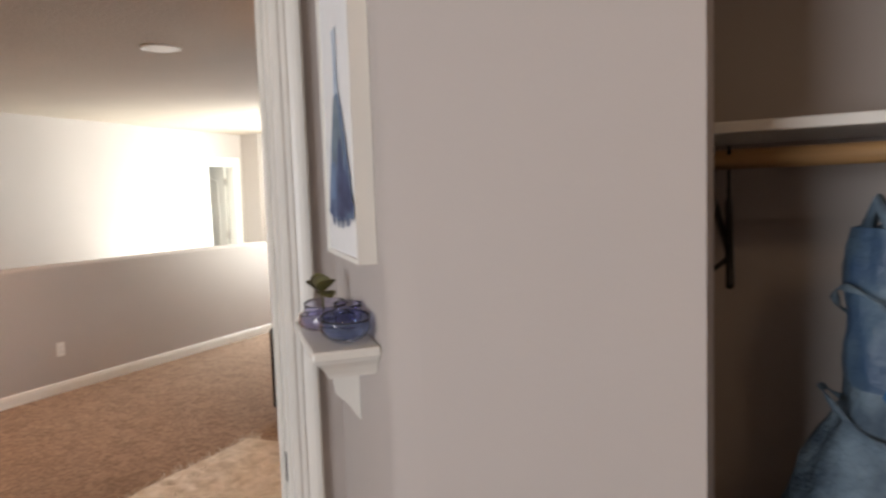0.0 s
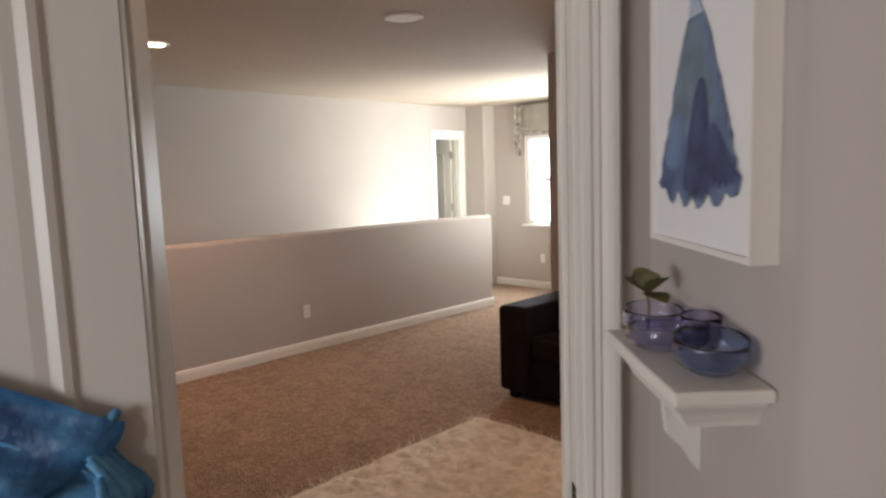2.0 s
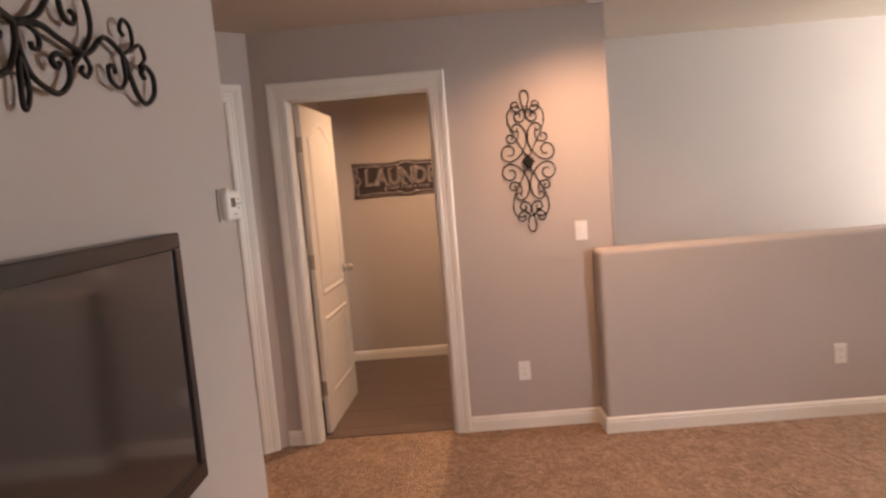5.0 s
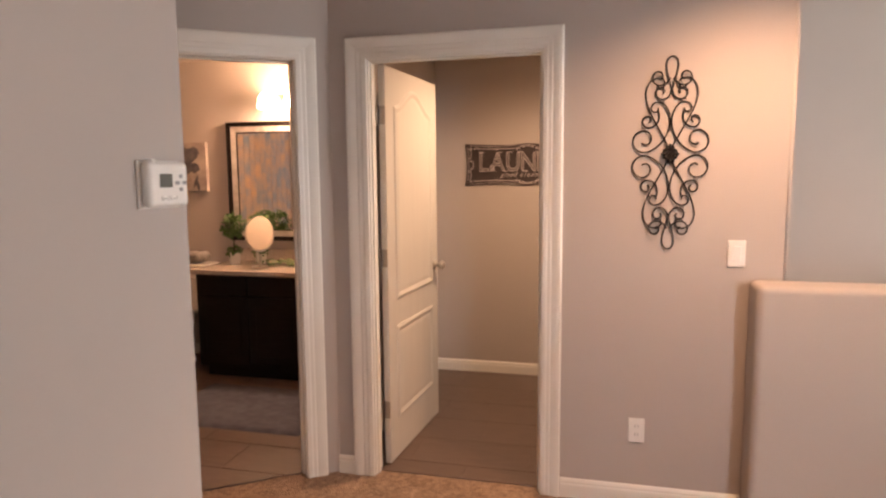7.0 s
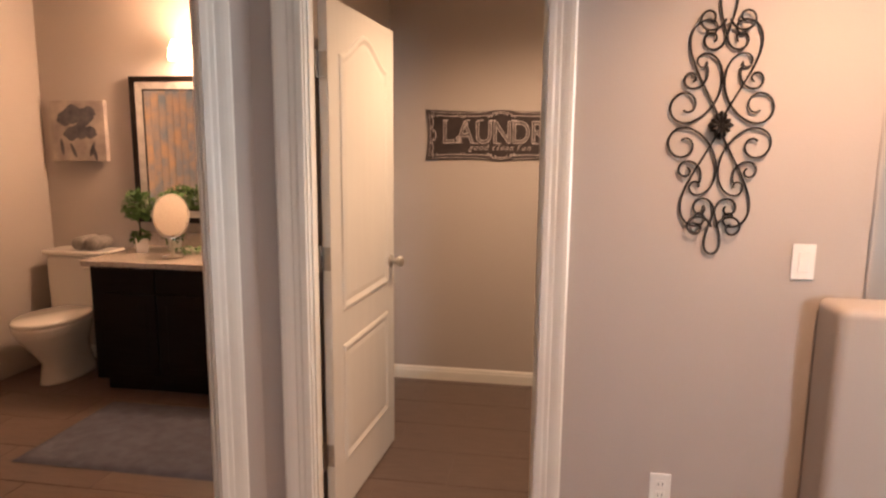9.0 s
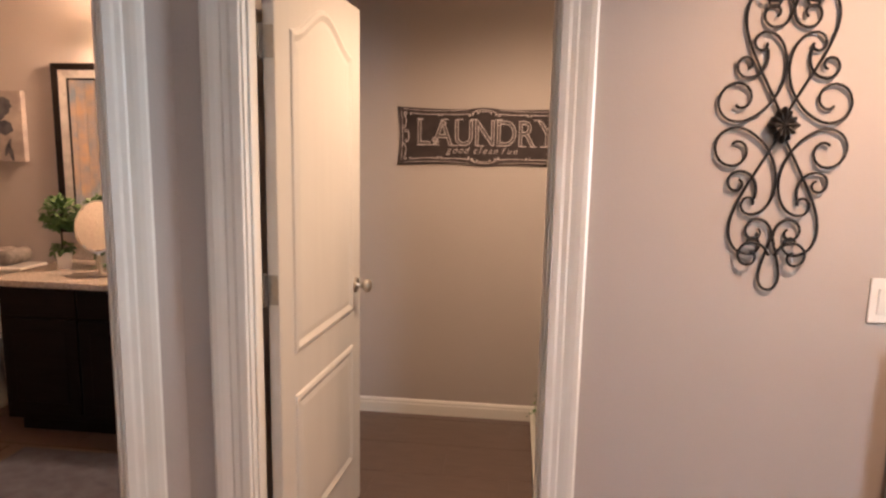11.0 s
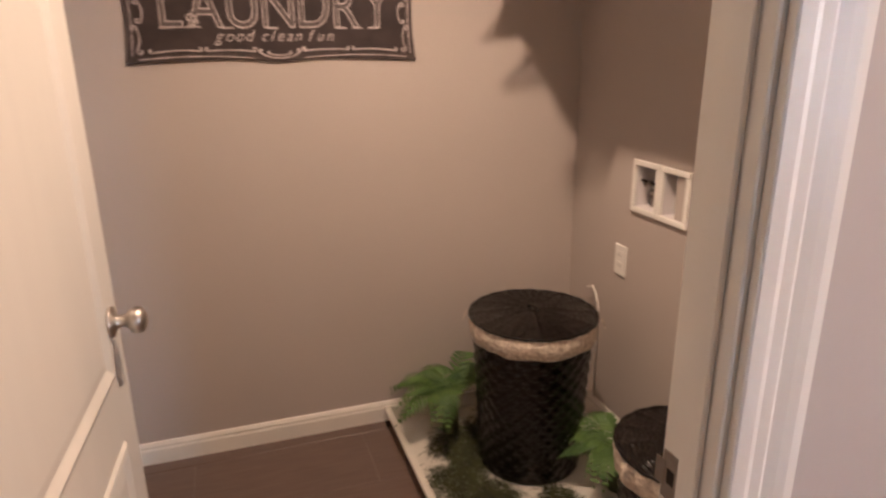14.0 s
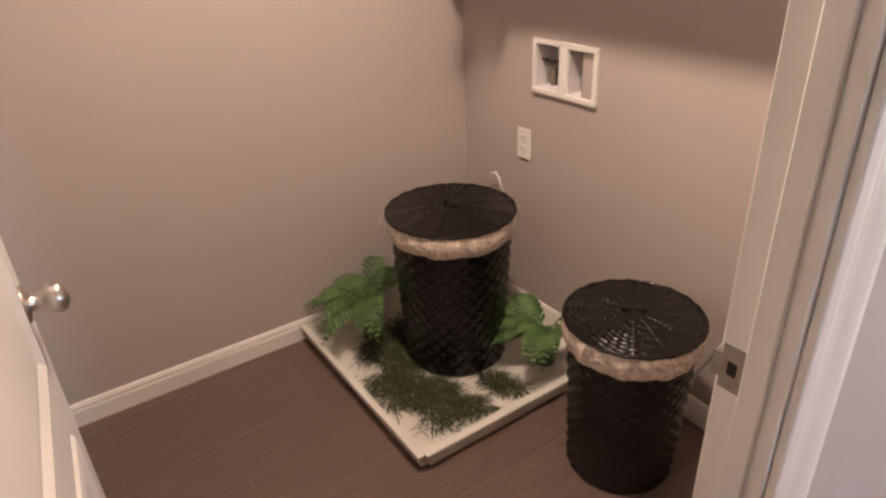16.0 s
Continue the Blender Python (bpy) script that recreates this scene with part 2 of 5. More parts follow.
def leaf(w, h, parent, m, knob_z=0.96, hinges=True, handle=True):
    """A two-panel moulded door leaf; its hinge edge lies at x = 0, its body from y = 0 to 0.035."""
    ob = part("leaf", boxed((0.003, 0, 0.012), (w, 0.035, h), 0.0025, 1), DOORP, parent)
    ob.matrix_local = m
    prof = [(0, -0.001), (0.006, 0.006), (0.018, 0.009), (0.034, 0.002), (0.038, 0.0008), (0.058, 0.0035), (0.062, 0.0035)]
    for y, out in ((0, -1), (0.035, 1)):
        for pts in (arch_outline(0.105, w - 0.105, 0.86, h - 0.082, 0.105), [(0.105, 0.22), (w - 0.105, 0.22), (w - 0.105, 0.725), (0.105, 0.725)]):
            bm = bmesh.new()
            ring(bm, pts, prof, y, out)
            part("panel", bm, DOORP, ob)
    if hinges:
        for z in (0.30, 1.09, 1.80):
            bm = boxed((-0.027, 0.0325, z - 0.045), (-0.0005, 0.0360, z + 0.045))
            box(bm, (0.0, 0.002, z - 0.045), (0.0035, 0.036, z + 0.045))
            lathe(bm, [(0.006, z - 0.05), (0.007, z - 0.046), (0.007, z + 0.046), (0.006, z + 0.05)], (-0.006, 0.039, 0), 10)
            part("hinge", bm, STEEL, ob, "dull nickel hinge")
    if handle:
        for out, y in ((-1, 0), (1, 0.035)):
            bm = lathe(bmesh.new(), [(r, y + out * d) for r, d in ((0.031, 0), (0.031, 0.006), (0.014, 0.010), (0.011, 0.022), (0.014, 0.032), (0.025, 0.040), (0.0275, 0.050), (0.024, 0.060), (0.012, 0.066))], (w - 0.06, 0, knob_z), 24, "y")
            part("knob", bm, NICKEL, ob, "brushed nickel round door knob", smooth=True)
        part("latch_plate", boxed((w - 0.001, 0.006, knob_z - 0.03), (w + 0.001, 0.029, knob_z + 0.03)), NICKEL, ob)
    return ob


# ---- structure ----
H = 2.44
U, N = Vector((0.7071, 0.7071, 0)), Vector((0.7071, -0.7071, 0))
D0 = Vector((-1.67, 0.46, 0))


def dg(s, n):
    """A place by the slanted bedroom door wall: s along it, n into the bedroom."""
    p = D0 + U * s + N * n
    return (p.x, p.y)


BX, BD = Vector((-5.387, 0.083)), Vector((0.604, -0.797))


def bd(s, n=0.0):
    """A place by the slanted bathroom door wall: s along it from the corner, n behind its face."""
    p = BX + BD * s + Vector((-0.797, -0.604)) * n
    return (p.x, p.y)


part("floor", boxed((-8.0, -3.6, -0.12), (3.4, 8.4, 0.0)), CARPET, None, "tan cut-pile carpet floor", kind="structure")
part("ceiling", boxed((-8.0, -3.6, H), (3.4, 8.4, H + 0.12)), CEIL, None, "beige textured ceiling", kind="structure")

# laundry wall with its door opening, and the stub over the half wall
wall("wall_laundry", (-5.387, 2.12), (-5.387, 0.083), -0.09, holes=[(1.011, 1.858, 0, 2.06)])
wall("wall_bath_door", bd(0), bd(1.35), -0.115, holes=[(0.155, 0.915, 0, 2.06)])
wall("wall_tv", (-3.72, 0.46), (-1.67, 0.46), -0.12)
wall("wall_hall_end", (-3.72, 0.34), (-3.72, -1.2), 0.12)
wall("wall_hall_back", (-3.72, -1.2), (-4.7, -1.2), 0.12)
wall("wall_bedroom_door", dg(-1.6, 0), dg(3.6, 0), -0.127, holes=[(1.6 + 0.215, 1.6 + 0.97, 0, 2.06)])
# opening for the assumed, unseen loft window
wall("wall_loft_east", (0.87, 3.0), (0.87, 4.46), -0.12, holes=[(0.13, 1.33, 0.85, 2.1)])
wall("wall_sofa", (0.87, 4.46), (-3.27, 4.46), -0.12)
# opening for the side fill lamp, no window seen here
wall("wall_alcove_east", (-3.39, 4.46), (-3.39, 7.05), -0.12, holes=[(1.0, 2.3, 0.85, 2.1)])
wall("wall_alcove_window", (-3.39, 7.05), (-6.14, 7.05), -0.15, holes=[(0.97, 2.23, 0.85, 2.0)])
wall("wall_jog", (-6.14, 7.05), (-6.14, 6.941), -0.12)
wall("wall_jog_face", (-6.14, 6.82), (-6.45, 6.82), -0.12)
wall("wall_stair", (-6.45, 6.82), (-6.45, 1.95), -0.12, holes=[(0.15, 0.62, 0, 2.03)])
wall("wall_laundry_side", (-5.478, 2.119), (-7.32, 2.12), 0.17, holes=[(1.037, 1.297, 0.930, 1.080)])
wall("wall_laundry_back", (-7.2, 1.95), (-7.2, -3.2), -0.12)
wall("wall_laundry_bath", (-7.2, 0.13), (-5.45, 0.13), -0.12)
wall("wall_bath_south", (-7.2, -2.30), (-4.4, -2.30), -0.12)
wall("wall_bath_east", (-4.55, -2.42), (-4.55, -1.0), -0.12)
part("corner_bead", tube(bmesh.new(), [(-5.400, 2.107, 1.0), (-5.400, 2.107, H)], 0.0145, 12), PAINT, None, "rounded painted wall corner", True, kind="structure")
# half wall round the stairwell
hw = part("half_wall", boxed((-5.386, 1.97, 0), (-5.207, 5.86, 1.055), 0.028, 5), PAINT, None, "greige half wall round the stairwell", kind="structure")
# bedroom shell
wall("wall_picture", dg(1.075, 0.127), dg(1.075, 0.565), 0.12)
wall("wall_closet_front", (-0.440, 0.80), (-0.06, 0.80), 0.12)
P1, P2 = Vector(dg(1.075, 0.565)), Vector((-0.440, 0.80))
bm = bmesh.new()
tip = Vector((dg(1.075, 0.60)[0] - 0.004, 0.80))
arc = [(1 - u) ** 2 * P1 + 2 * u * (1 - u) * tip + u * u * P2 for u in (k / 12 for k in range(13))]
cols = [[bm.verts.new((p.x, p.y, z)) for p in arc] for z in (0, H)]
for k in range(12):
    bm.faces.new((cols[0][k], cols[0][k + 1], cols[1][k + 1], cols[1][k]))
part("wall_corner", bm, PAINT, None, "softly rounded painted wall corner", True, kind="structure")
part("wall_core", boxed((-0.44, 0.84, 0), (-0.36, 0.92, H)), PAINT, None, "painted wall core behind the corner", kind="structure")
wall("wall_closet_head", (-0.06, 0.80), (1.9, 0.80), 0.12, 2.06)
wall("wall_closet_back", (-0.475, 1.50), (1.9, 1.50), 0.10)
wall("wall_closet_side", (-0.30, 0.92), (-0.30, 1.5), 0.10)
wall("wall_closet_end", (1.9, 0.80), (1.9, 1.6), -0.10)
wall("wall_bedroom_east", (2.3, 0.92), (2.3, -3.0), 0.12)
wall("wall_bedroom_closet_east", (1.9, 0.80), (2.3, 0.80), 0.12)
# opening where the bedroom fill lamp stands, an assumed window
wall("wall_bedroom_south", (2.3, -2.7), (-2.9, -2.7), 0.12, holes=[(3.0, 4.3, 0.85, 2.1)])
wall("wall_bedroom_west", (-2.7, -2.7), (-2.7, -0.5), 0.12)

for a, b in (((-5.387, 1.192), (-5.387, 1.97)), ((-5.387, 0.083), (-5.387, 0.17)), ((-5.207, 1.957), (-5.207, 5.86)), ((-5.387, 1.97), (-5.193, 1.97)), ((-1.72, 0.46), (-3.72, 0.46)),
             ((-7.2, 0.13), (-7.2, 1.95)), ((-7.186, 1.95), (-5.48, 1.95)), ((-6.14, 7.05), (-3.39, 7.05)), ((-3.39, 7.036), (-3.39, 4.46)), ((-3.39, 4.46), (0.87, 4.46)), ((-7.2, -2.5), (-7.2, 0.01)),
             (dg(1.075, 0.127), dg(1.075, 0.60)), ((-0.475, 0.80), (-0.06, 0.80))):
    baseboard(a, b)

# doors
door_1 = thing("door_1", along((-5.387, 1.109), (-5.387, 0.262)), "white two-panel laundry door standing open inwards", "door", kind="structure")
casing(0, 0.847, 2.06, door_1, 0, 1, 0.9, 1.05)
jambs(0, 0.847, 2.06, -0.09, door_1, -0.035)
leaf(0.778, 2.04, door_1, pose(0.790, -0.116, 0, 0, 0, -94))
strike = boxed((0.0175, -0.085, 0.93), (0.0195, -0.050, 0.995))
box(strike, (0.0190, -0.097, 0.945), (0.0205, -0.080, 0.98))
part("strike_plate", strike, STEEL, door_1, "dull nickel strike plate")
part("strike_hole", boxed((0.0193, -0.076, 0.953), (0.0199, -0.063, 0.973)), GAPM, door_1)
door_2 = thing("door_2", along(bd(0.155), bd(0.915)), "white cased opening to the bathroom", "door frame", kind="structure")
casing(0, 0.76, 2.06, door_2, 0, 1)
jambs(0, 0.76, 2.06, -0.115, door_2, -0.06)
door_3 = thing("door_3", along(dg(0.215, 0), dg(0.97, 0)), "white two-panel bedroom door folded back into the bedroom", "door", kind="structure")
casing(0, 0.755, 2.06, door_3, 0, 1)
casing(0, 0.755, 2.06, door_3, -0.127, -1, 0.62)
for lo, hi in (((-0.002, -0.127, 0), (0.018, 0, 2.06)), ((0.737, -0.127, 0), (0.757, 0, 2.06)), ((0.018, -0.127, 2.042), (0.737, 0, 2.062))):
    part("jamb", boxed(lo, hi, 0.002, 1), TRIM, door_3)
for lo, hi in (((0.018, -0.085, 0), (0.029, -0.045, 2.042)), ((0.726, -0.085, 0), (0.737, -0.045, 2.042))):
    part("door_stop", boxed(lo, hi, 0.002, 1), TRIM, door_3)
part("strike_plate", boxed((0.7355, -0.118, 0.91), (0.7375, -0.092, 0.97)), GAPM, door_3, "dark bronze strike plate")
leaf(0.765, 2.04, door_3, pose(0.060, -0.164, 0, 0, 0, -167), hinges=False)
door_4 = thing("door_4", along((-6.45, 6.67), (-6.45, 6.20)), "white panel door ajar across the stairwell", "door", kind="structure")
casing(0, 0.47, 2.03, door_4, 0, 1)
jambs(0, 0.47, 2.03, -0.12, door_4, -0.05)
leaf(0.70, 2.01, door_4, pose(0.022, -0.125, 0, 0, 0, -80), handle=False)
part("wall_far_room", boxed((-8.0, 5.6, 0), (-7.9, 7.4, H)), PAINT, None, "greige wall of the room beyond", kind="structure")

# ---- more materials ----
IRON = material("wrought_iron", (0.022, 0.018, 0.016), 0.5, 0.6, vary=0.4, scale=60)
SIGN = material("sign_board", (0.024, 0.016, 0.016), 0.75, colour2=(0.045, 0.031, 0.031), scale=14)
CHALK = material("chalk_print", (0.62, 0.55, 0.54), 0.85, colour2=(0.34, 0.29, 0.28), scale=30)
SIGNEDGE = material("sign_border", (0.075, 0.055, 0.054), 0.75, colour2=(0.04, 0.03, 0.03), scale=20)
WICKER = material("black_wicker", (0.005, 0.0035, 0.003), 0.24, vary=0.5, scale=40, bump=0.1, bump_scale=150, spec=0.45)
LINER = material("cream_print_liner", (0.84, 0.76, 0.64), 0.9, colour2=(0.46, 0.38, 0.30), scale=80, bump=0.4, bump_scale=60)
TRAYM = material("white_drip_pan", (0.70, 0.67, 0.60), 0.4, vary=0.06, scale=5)
FERN = material("fern_green", (0.125, 0.22, 0.05), 0.55, colour2=(0.04, 0.095, 0.024), scale=14)
MOSS = material("dark_moss", (0.075, 0.085, 0.032), 0.75, colour2=(0.022, 0.026, 0.011), scale=26)
TILE = material("brown_wood_tile", (0.150, 0.105, 0.086), 0.36, colour2=(0.122, 0.084, 0.069), scale=7, bump=0.05, bump_scale=60, stretch=(9, 1, 1))
tn = TILE.node_tree
oi = tn.nodes.new("ShaderNodeObjectInfo")
mul = tn.nodes.new("ShaderNodeMath")
mul.operation = "MULTIPLY"
mul.inputs[1].default_value = 37
tn.links.new(oi.outputs["Random"], mul.inputs[0])
mapping = next(n for n in tn.nodes if n.bl_idname == "ShaderNodeMapping")
tn.links.new(mul.outputs[0], mapping.inputs["Location"])
GROUT = material("grout", (0.20, 0.15, 0.13), 0.9, vary=0.2, scale=30)
SCREEN = material("screen_glass", (0.032, 0.028, 0.029), 0.09, spec=0.75)
BEZEL = material("bezel_plastic", (0.016, 0.012, 0.012), 0.28, vary=0.2)
LCD = material("grey_lcd", (0.12, 0.13, 0.12), 0.25)
RUG = material("white_shag", (0.80, 0.74, 0.66), 0.95, colour2=(0.60, 0.54, 0.46), scale=18, spec=0.1)
PILLOW = material("tan_pillow", (0.40, 0.30, 0.20), 0.9, colour2=(0.22, 0.15, 0.10), scale=10, bump=0.3)
DARKWOOD = material("espresso_wood", (0.011, 0.007, 0.006), 0.55, spec=0.15, vary=0.4, scale=5, stretch=(1, 1, 8))
STONE = material("speckled_counter", (0.56, 0.49, 0.42), 0.25, colour2=(0.34, 0.28, 0.24), scale=90, detail=6)
PORC = material("porcelain", (0.80, 0.76, 0.70), 0.12, coat=0.4)
MIRROR = material("mirror_silver", (0.9, 0.9, 0.9), 0.02, 1.0)
SILVERF = material("silver_frame", (0.62, 0.57, 0.52), 0.35, 0.35, vary=0.3, scale=20)
MATGREY = material("grey_bath_mat", (0.135, 0.14, 0.185), 0.95, colour2=(0.095, 0.098, 0.13), scale=14, bump=0.5, bump_scale=220)
CANVAS = material("white_canvas", (0.80, 0.79, 0.78), 0.8, vary=0.03, scale=20, bump=0.1, bump_scale=300)
WATERC = material("blue_watercolour", (0.07, 0.095, 0.19), 0.85, colour2=(0.19, 0.26, 0.37), scale=14, detail=6)
WATERL = material("pale_watercolour", (0.36, 0.44, 0.56), 0.85, colour2=(0.55, 0.60, 0.66), scale=14, detail=6)
TEAL = material("blue_satin", (0.05, 0.19, 0.36), 0.5, colour2=(0.010, 0.035, 0.12), scale=11, spec=0.35, detail=5, bump=0.25, bump_scale=40)
TEALT = material("light_blue_satin", (0.11, 0.34, 0.56), 0.5, colour2=(0.03, 0.13, 0.30), scale=12, spec=0.35, bump=0.2, bump_scale=50)
DENIM = material("blue_tulle", (0.17, 0.235, 0.29), 0.8, colour2=(0.05, 0.08, 0.115), scale=16, bump=0.5, bump_scale=60)
WOODROD = material("wooden_rod", (0.42, 0.24, 0.10), 0.45, vary=0.3, scale=6, stretch=(1, 12, 12))
CURT = material("white_curtain", (0.78, 0.77, 0.74), 0.9, vary=0.05)
VALANCE = material("patterned_valance", (0.60, 0.55, 0.48), 0.9, colour2=(0.15, 0.13, 0.12), scale=16, detail=2)
FLORAL = material("floral_curtain", (0.55, 0.38, 0.26), 0.9, colour2=(0.24, 0.30, 0.38), scale=7, detail=3)
BULB = glow("warm_bulb", (1.0, 0.72, 0.42), 14)
CANBULB = glow("can_lens", (1.0, 0.80, 0.62), 9)
SKYPANE = glow("overcast_sky", (0.96, 0.97, 1.0), 6)


def glass(name, colour, rough=0.03):
    m = bpy.data.materials.new(name)
    m.use_nodes = True
    b = m.node_tree.nodes["Principled BSDF"]
    b.inputs["Base Color"].default_value = (*colour, 1)
    b.inputs["Roughness"].default_value = rough
    b.inputs["Transmission Weight"].default_value = 1.0
    b.inputs["IOR"].default_value = 1.16
    b.inputs["Coat Weight"].default_value = 0.8
    return m


VASE = glass("violet_glass", (0.76, 0.76, 0.95))
VASEB = glass("blue_glass", (0.62, 0.72, 0.94))

# ---- helpers for things ----


def bez(p, n=14):
    p = [Vector(q) for q in p]
    return [(1 - t) ** 3 * p[0] + 3 * t * (1 - t) ** 2 * p[1] + 3 * t * t * (1 - t) * p[2] + t ** 3 * p[3] for t in (i / n for i in range(n + 1))]


def curl(p, d, r, side, turns):
    """A spiral that goes on from p in the direction d, narrowing as it turns to one side."""
    d = d.normalized()
    q = Vector((-d.y, d.x)) * side
    out, n = [], max(6, int(18 * turns))
    c = p + q * r
    a0 = math.atan2(-q.y, -q.x)
    for k in range(1, n + 1):
        u = k / n
        rr = r * (1 - 0.72 * u)
        a = a0 + side * 2 * math.pi * turns * u
        out.append(c + rr * Vector((math.cos(a), math.sin(a))))
    return out


def scroll(stem, start=None, end=None):
    """Flat scroll: Bezier pieces with a curl (radius, side, turns) at either end."""
    pts = []
    for piece in stem:
        b = bez(piece)
        pts += b if not pts else b[1:]
    if end:
        pts += curl(pts[-1], pts[-1] - pts[-2], *end)
    if start:
        pts = curl(pts[0], pts[0] - pts[1], start[0], start[1], start[2])[::-1] + pts
    return pts


def iron(flat, sx, sy, parent, r=0.0034, y=-0.007, ang=0, seg=6):
    bm = tube(bmesh.new(), [(sx * p.x, y, sy * p.y) for p in flat], r, seg)
    return part("scroll", bm, IRON, parent, smooth=True)


def text(name, words, size, m, mat, parent, extrude=0.001, shear=0.0, fit=None, line=0.0):
    cu = bpy.data.curves.new("letters", "FONT")
    cu.body, cu.size, cu.align_x, cu.extrude, cu.shear = words, size, "LEFT", extrude, shear
    if line:
        cu.fill_mode, cu.extrude, cu.bevel_depth, cu.bevel_resolution = "NONE", 0, line, 1
    tmp = new("letters", cu)
    me = bpy.data.meshes.new_from_object(tmp.evaluated_get(bpy.context.evaluated_depsgraph_get()))
    bpy.data.objects.remove(tmp)
    if fit:
        xs = [v.co.x for v in me.vertices]
        k = fit / (max(xs) - min(xs))
        me.transform(Matrix.Diagonal((k, 1, 1, 1)))
    me.materials.clear()
    me.materials.append(mat)
    ob = new(name, me)
    ob.parent = parent
    ob.matrix_local = m
    return ob


def plate(m, kind, label):
    """A white cover plate in the local x-z plane, standing off towards -y."""
    if kind == "outlet":
        t = thing("outlet", m, label, "outlet", "wall outlets")
        part("cover", boxed((-0.035, -0.006, -0.057), (0.035, 0, 0.057), 0.003), PLATE, t)
        for z in (-0.02, 0.02):
            s = part("socket", boxed((-0.016, -0.0075, z - 0.014), (0.016, -0.0055, z + 0.014), 0.001, 1), PLATE, t)
            bm = boxed((-0.008, -0.008, z - 0.006), (-0.006, -0.0074, z + 0.006))
            box(bm, (0.006, -0.008, z - 0.006), (0.008, -0.0074, z + 0.006))
            part("slot", bm, GAPM, s)
    else:
        n = 2 if kind == "double" else 1
        t = thing("light_switch", m, label, "switch", "light switches")
        w = 0.035 + 0.023 * (n - 1)
        part("cover", boxed((-w, -0.006, -0.057), (w, 0, 0.057), 0.003), PLATE, t)
        for k in range(n):
            x = (k - (n - 1) / 2) * 0.046
            r = part("rocker", boxed((x - 0.016, -0.010, -0.033), (x + 0.016, -0.0055, 0.033), 0.0015, 1), PLATE, t)
            r.rotation_euler = (radians(3), 0, 0)
    return t


EAST, NORTH, SOUTH = 90, 180, 0
def on(x, y, z, facing):
    return pose(x, y, z, 0, 0, facing)


# ---- loft ----
# wrought-iron medallion on the laundry wall
K = 0.425 / 600
med = thing("wall_medallion", on(-5.386, 1.638, 1.585, EAST), "black wrought-iron scroll medallion on the greige wall", "wall decor")
for sx in (1, -1):
    for sy in (1, -1):
        a, b = sx * K * 0.89, -sy * K * 0.955
        iron(scroll([[(8, 35), (70, 150), (130, 240), (150, 300)], [(150, 300), (190, 400), (150, 470), (80, 470)]], None, (42, 1, 0.75)), a, b, med)
        iron(scroll([[(242, 85), (245, 20), (175, -5), (125, 20)], [(125, 20), (60, 50), (8, 120), (5, 200)], [(5, 200), (5, 270), (40, 325), (95, 322)]], (75, 1, 0.85), (40, -1, 0.8)), a, b, med)
        iron(scroll([[(80, 265), (65, 215), (90, 165), (145, 165)]], None, (44, 1, 0.95)), a, b, med, 0.0036)
        iron(scroll([[(2, 400), (5, 365), (25, 338), (62, 338)]], None, (46, 1, 0.9)), a, b, med, 0.0036)
        iron(scroll([[(10, 470), (30, 430), (60, 418), (92, 425)]], None, (50, 1, 0.95)), a, b, med, 0.0036, -0.014)
for sy in (1, -1):
    iron([Vector((45 * math.sin(t * math.pi / 12) * (0.35 + 0.65 * math.sin(t * math.pi / 24)), 395 + 205 * math.sin(t * math.pi / 24) ** 1.2)) for t in range(25)], K * 0.9, -sy * K * 0.955, med)
bm = bmesh.new()
hub, rings_ = bm.verts.new((0, -0.026, 0)), []
for q, y in ((0.35, -0.024), (0.7, -0.026), (1.0, -0.016), (1.0, -0.004)):
    rings_.append([bm.verts.new((q * 0.031 * (1 + 0.10 * math.cos(4 * a) + 0.10 * math.cos(12 * a)) * math.cos(a), y - 0.003 * math.cos(12 * a) * q, q * 0.037 * (1 + 0.10 * math.cos(4 * a) + 0.10 * math.cos(12 * a)) * math.sin(a))) for a in (2 * math.pi * k / 72 for k in range(72))])
for k in range(72):
    bm.faces.new((hub, rings_[0][k], rings_[0][(k + 1) % 72]))
    for p0, p1 in zip(rings_, rings_[1:]):
        bm.faces.new((p0[k], p0[(k + 1) % 72], p1[(k + 1) % 72], p1[k]))
part("rosette", bm, IRON, med, "black cast rosette")

plate(on(-5.386, 1.918, 1.162, EAST), "switch", "white rocker light switch on the greige wall")
plate(on(-5.386, 1.53, 0.351, EAST), "outlet", "white duplex outlet low on the greige wall")
plate(on(-5.206, 3.30, 0.36, EAST), "outlet", "white duplex outlet on the half wall")
plate(on(-3.20, 4.459, 1.12, SOUTH), "double", "white double switch on the wall behind the sofa")
plate(on(-5.95, 7.049, 1.16, SOUTH), "double", "white double switch beside the alcove window")
plate(on(-5.36, 7.049, 0.40, SOUTH), "outlet", "white outlet under the alcove window")

for x, y in ((-4.71, 1.94), (-2.05, 2.75)):
    t = thing("recessed_light", pose(x, y, H), "round white recessed ceiling light, switched on", "ceiling light", "recessed lights")
    part("trim_ring", lathe(bmesh.new(), [(0.095, 0.0), (0.097, -0.006), (0.080, -0.009), (0.076, -0.002)], seg=32), PLATE, t, smooth=True)
    part("lens", lathe(bmesh.new(), [(0.072, -0.004), (0.066, -0.012), (0.030, -0.016)], seg=24), CANBULB, t, "glowing warm lens", smooth=True)
t = thing("ceiling_speaker", pose(-3.20, 2.78, H), "round white flush ceiling speaker", "ceiling speaker")
part("rim", lathe(bmesh.new(), [(0.115, 0.0), (0.115, -0.006), (0.104, -0.010), (0.100, -0.006)], seg=36), PLATE, t)
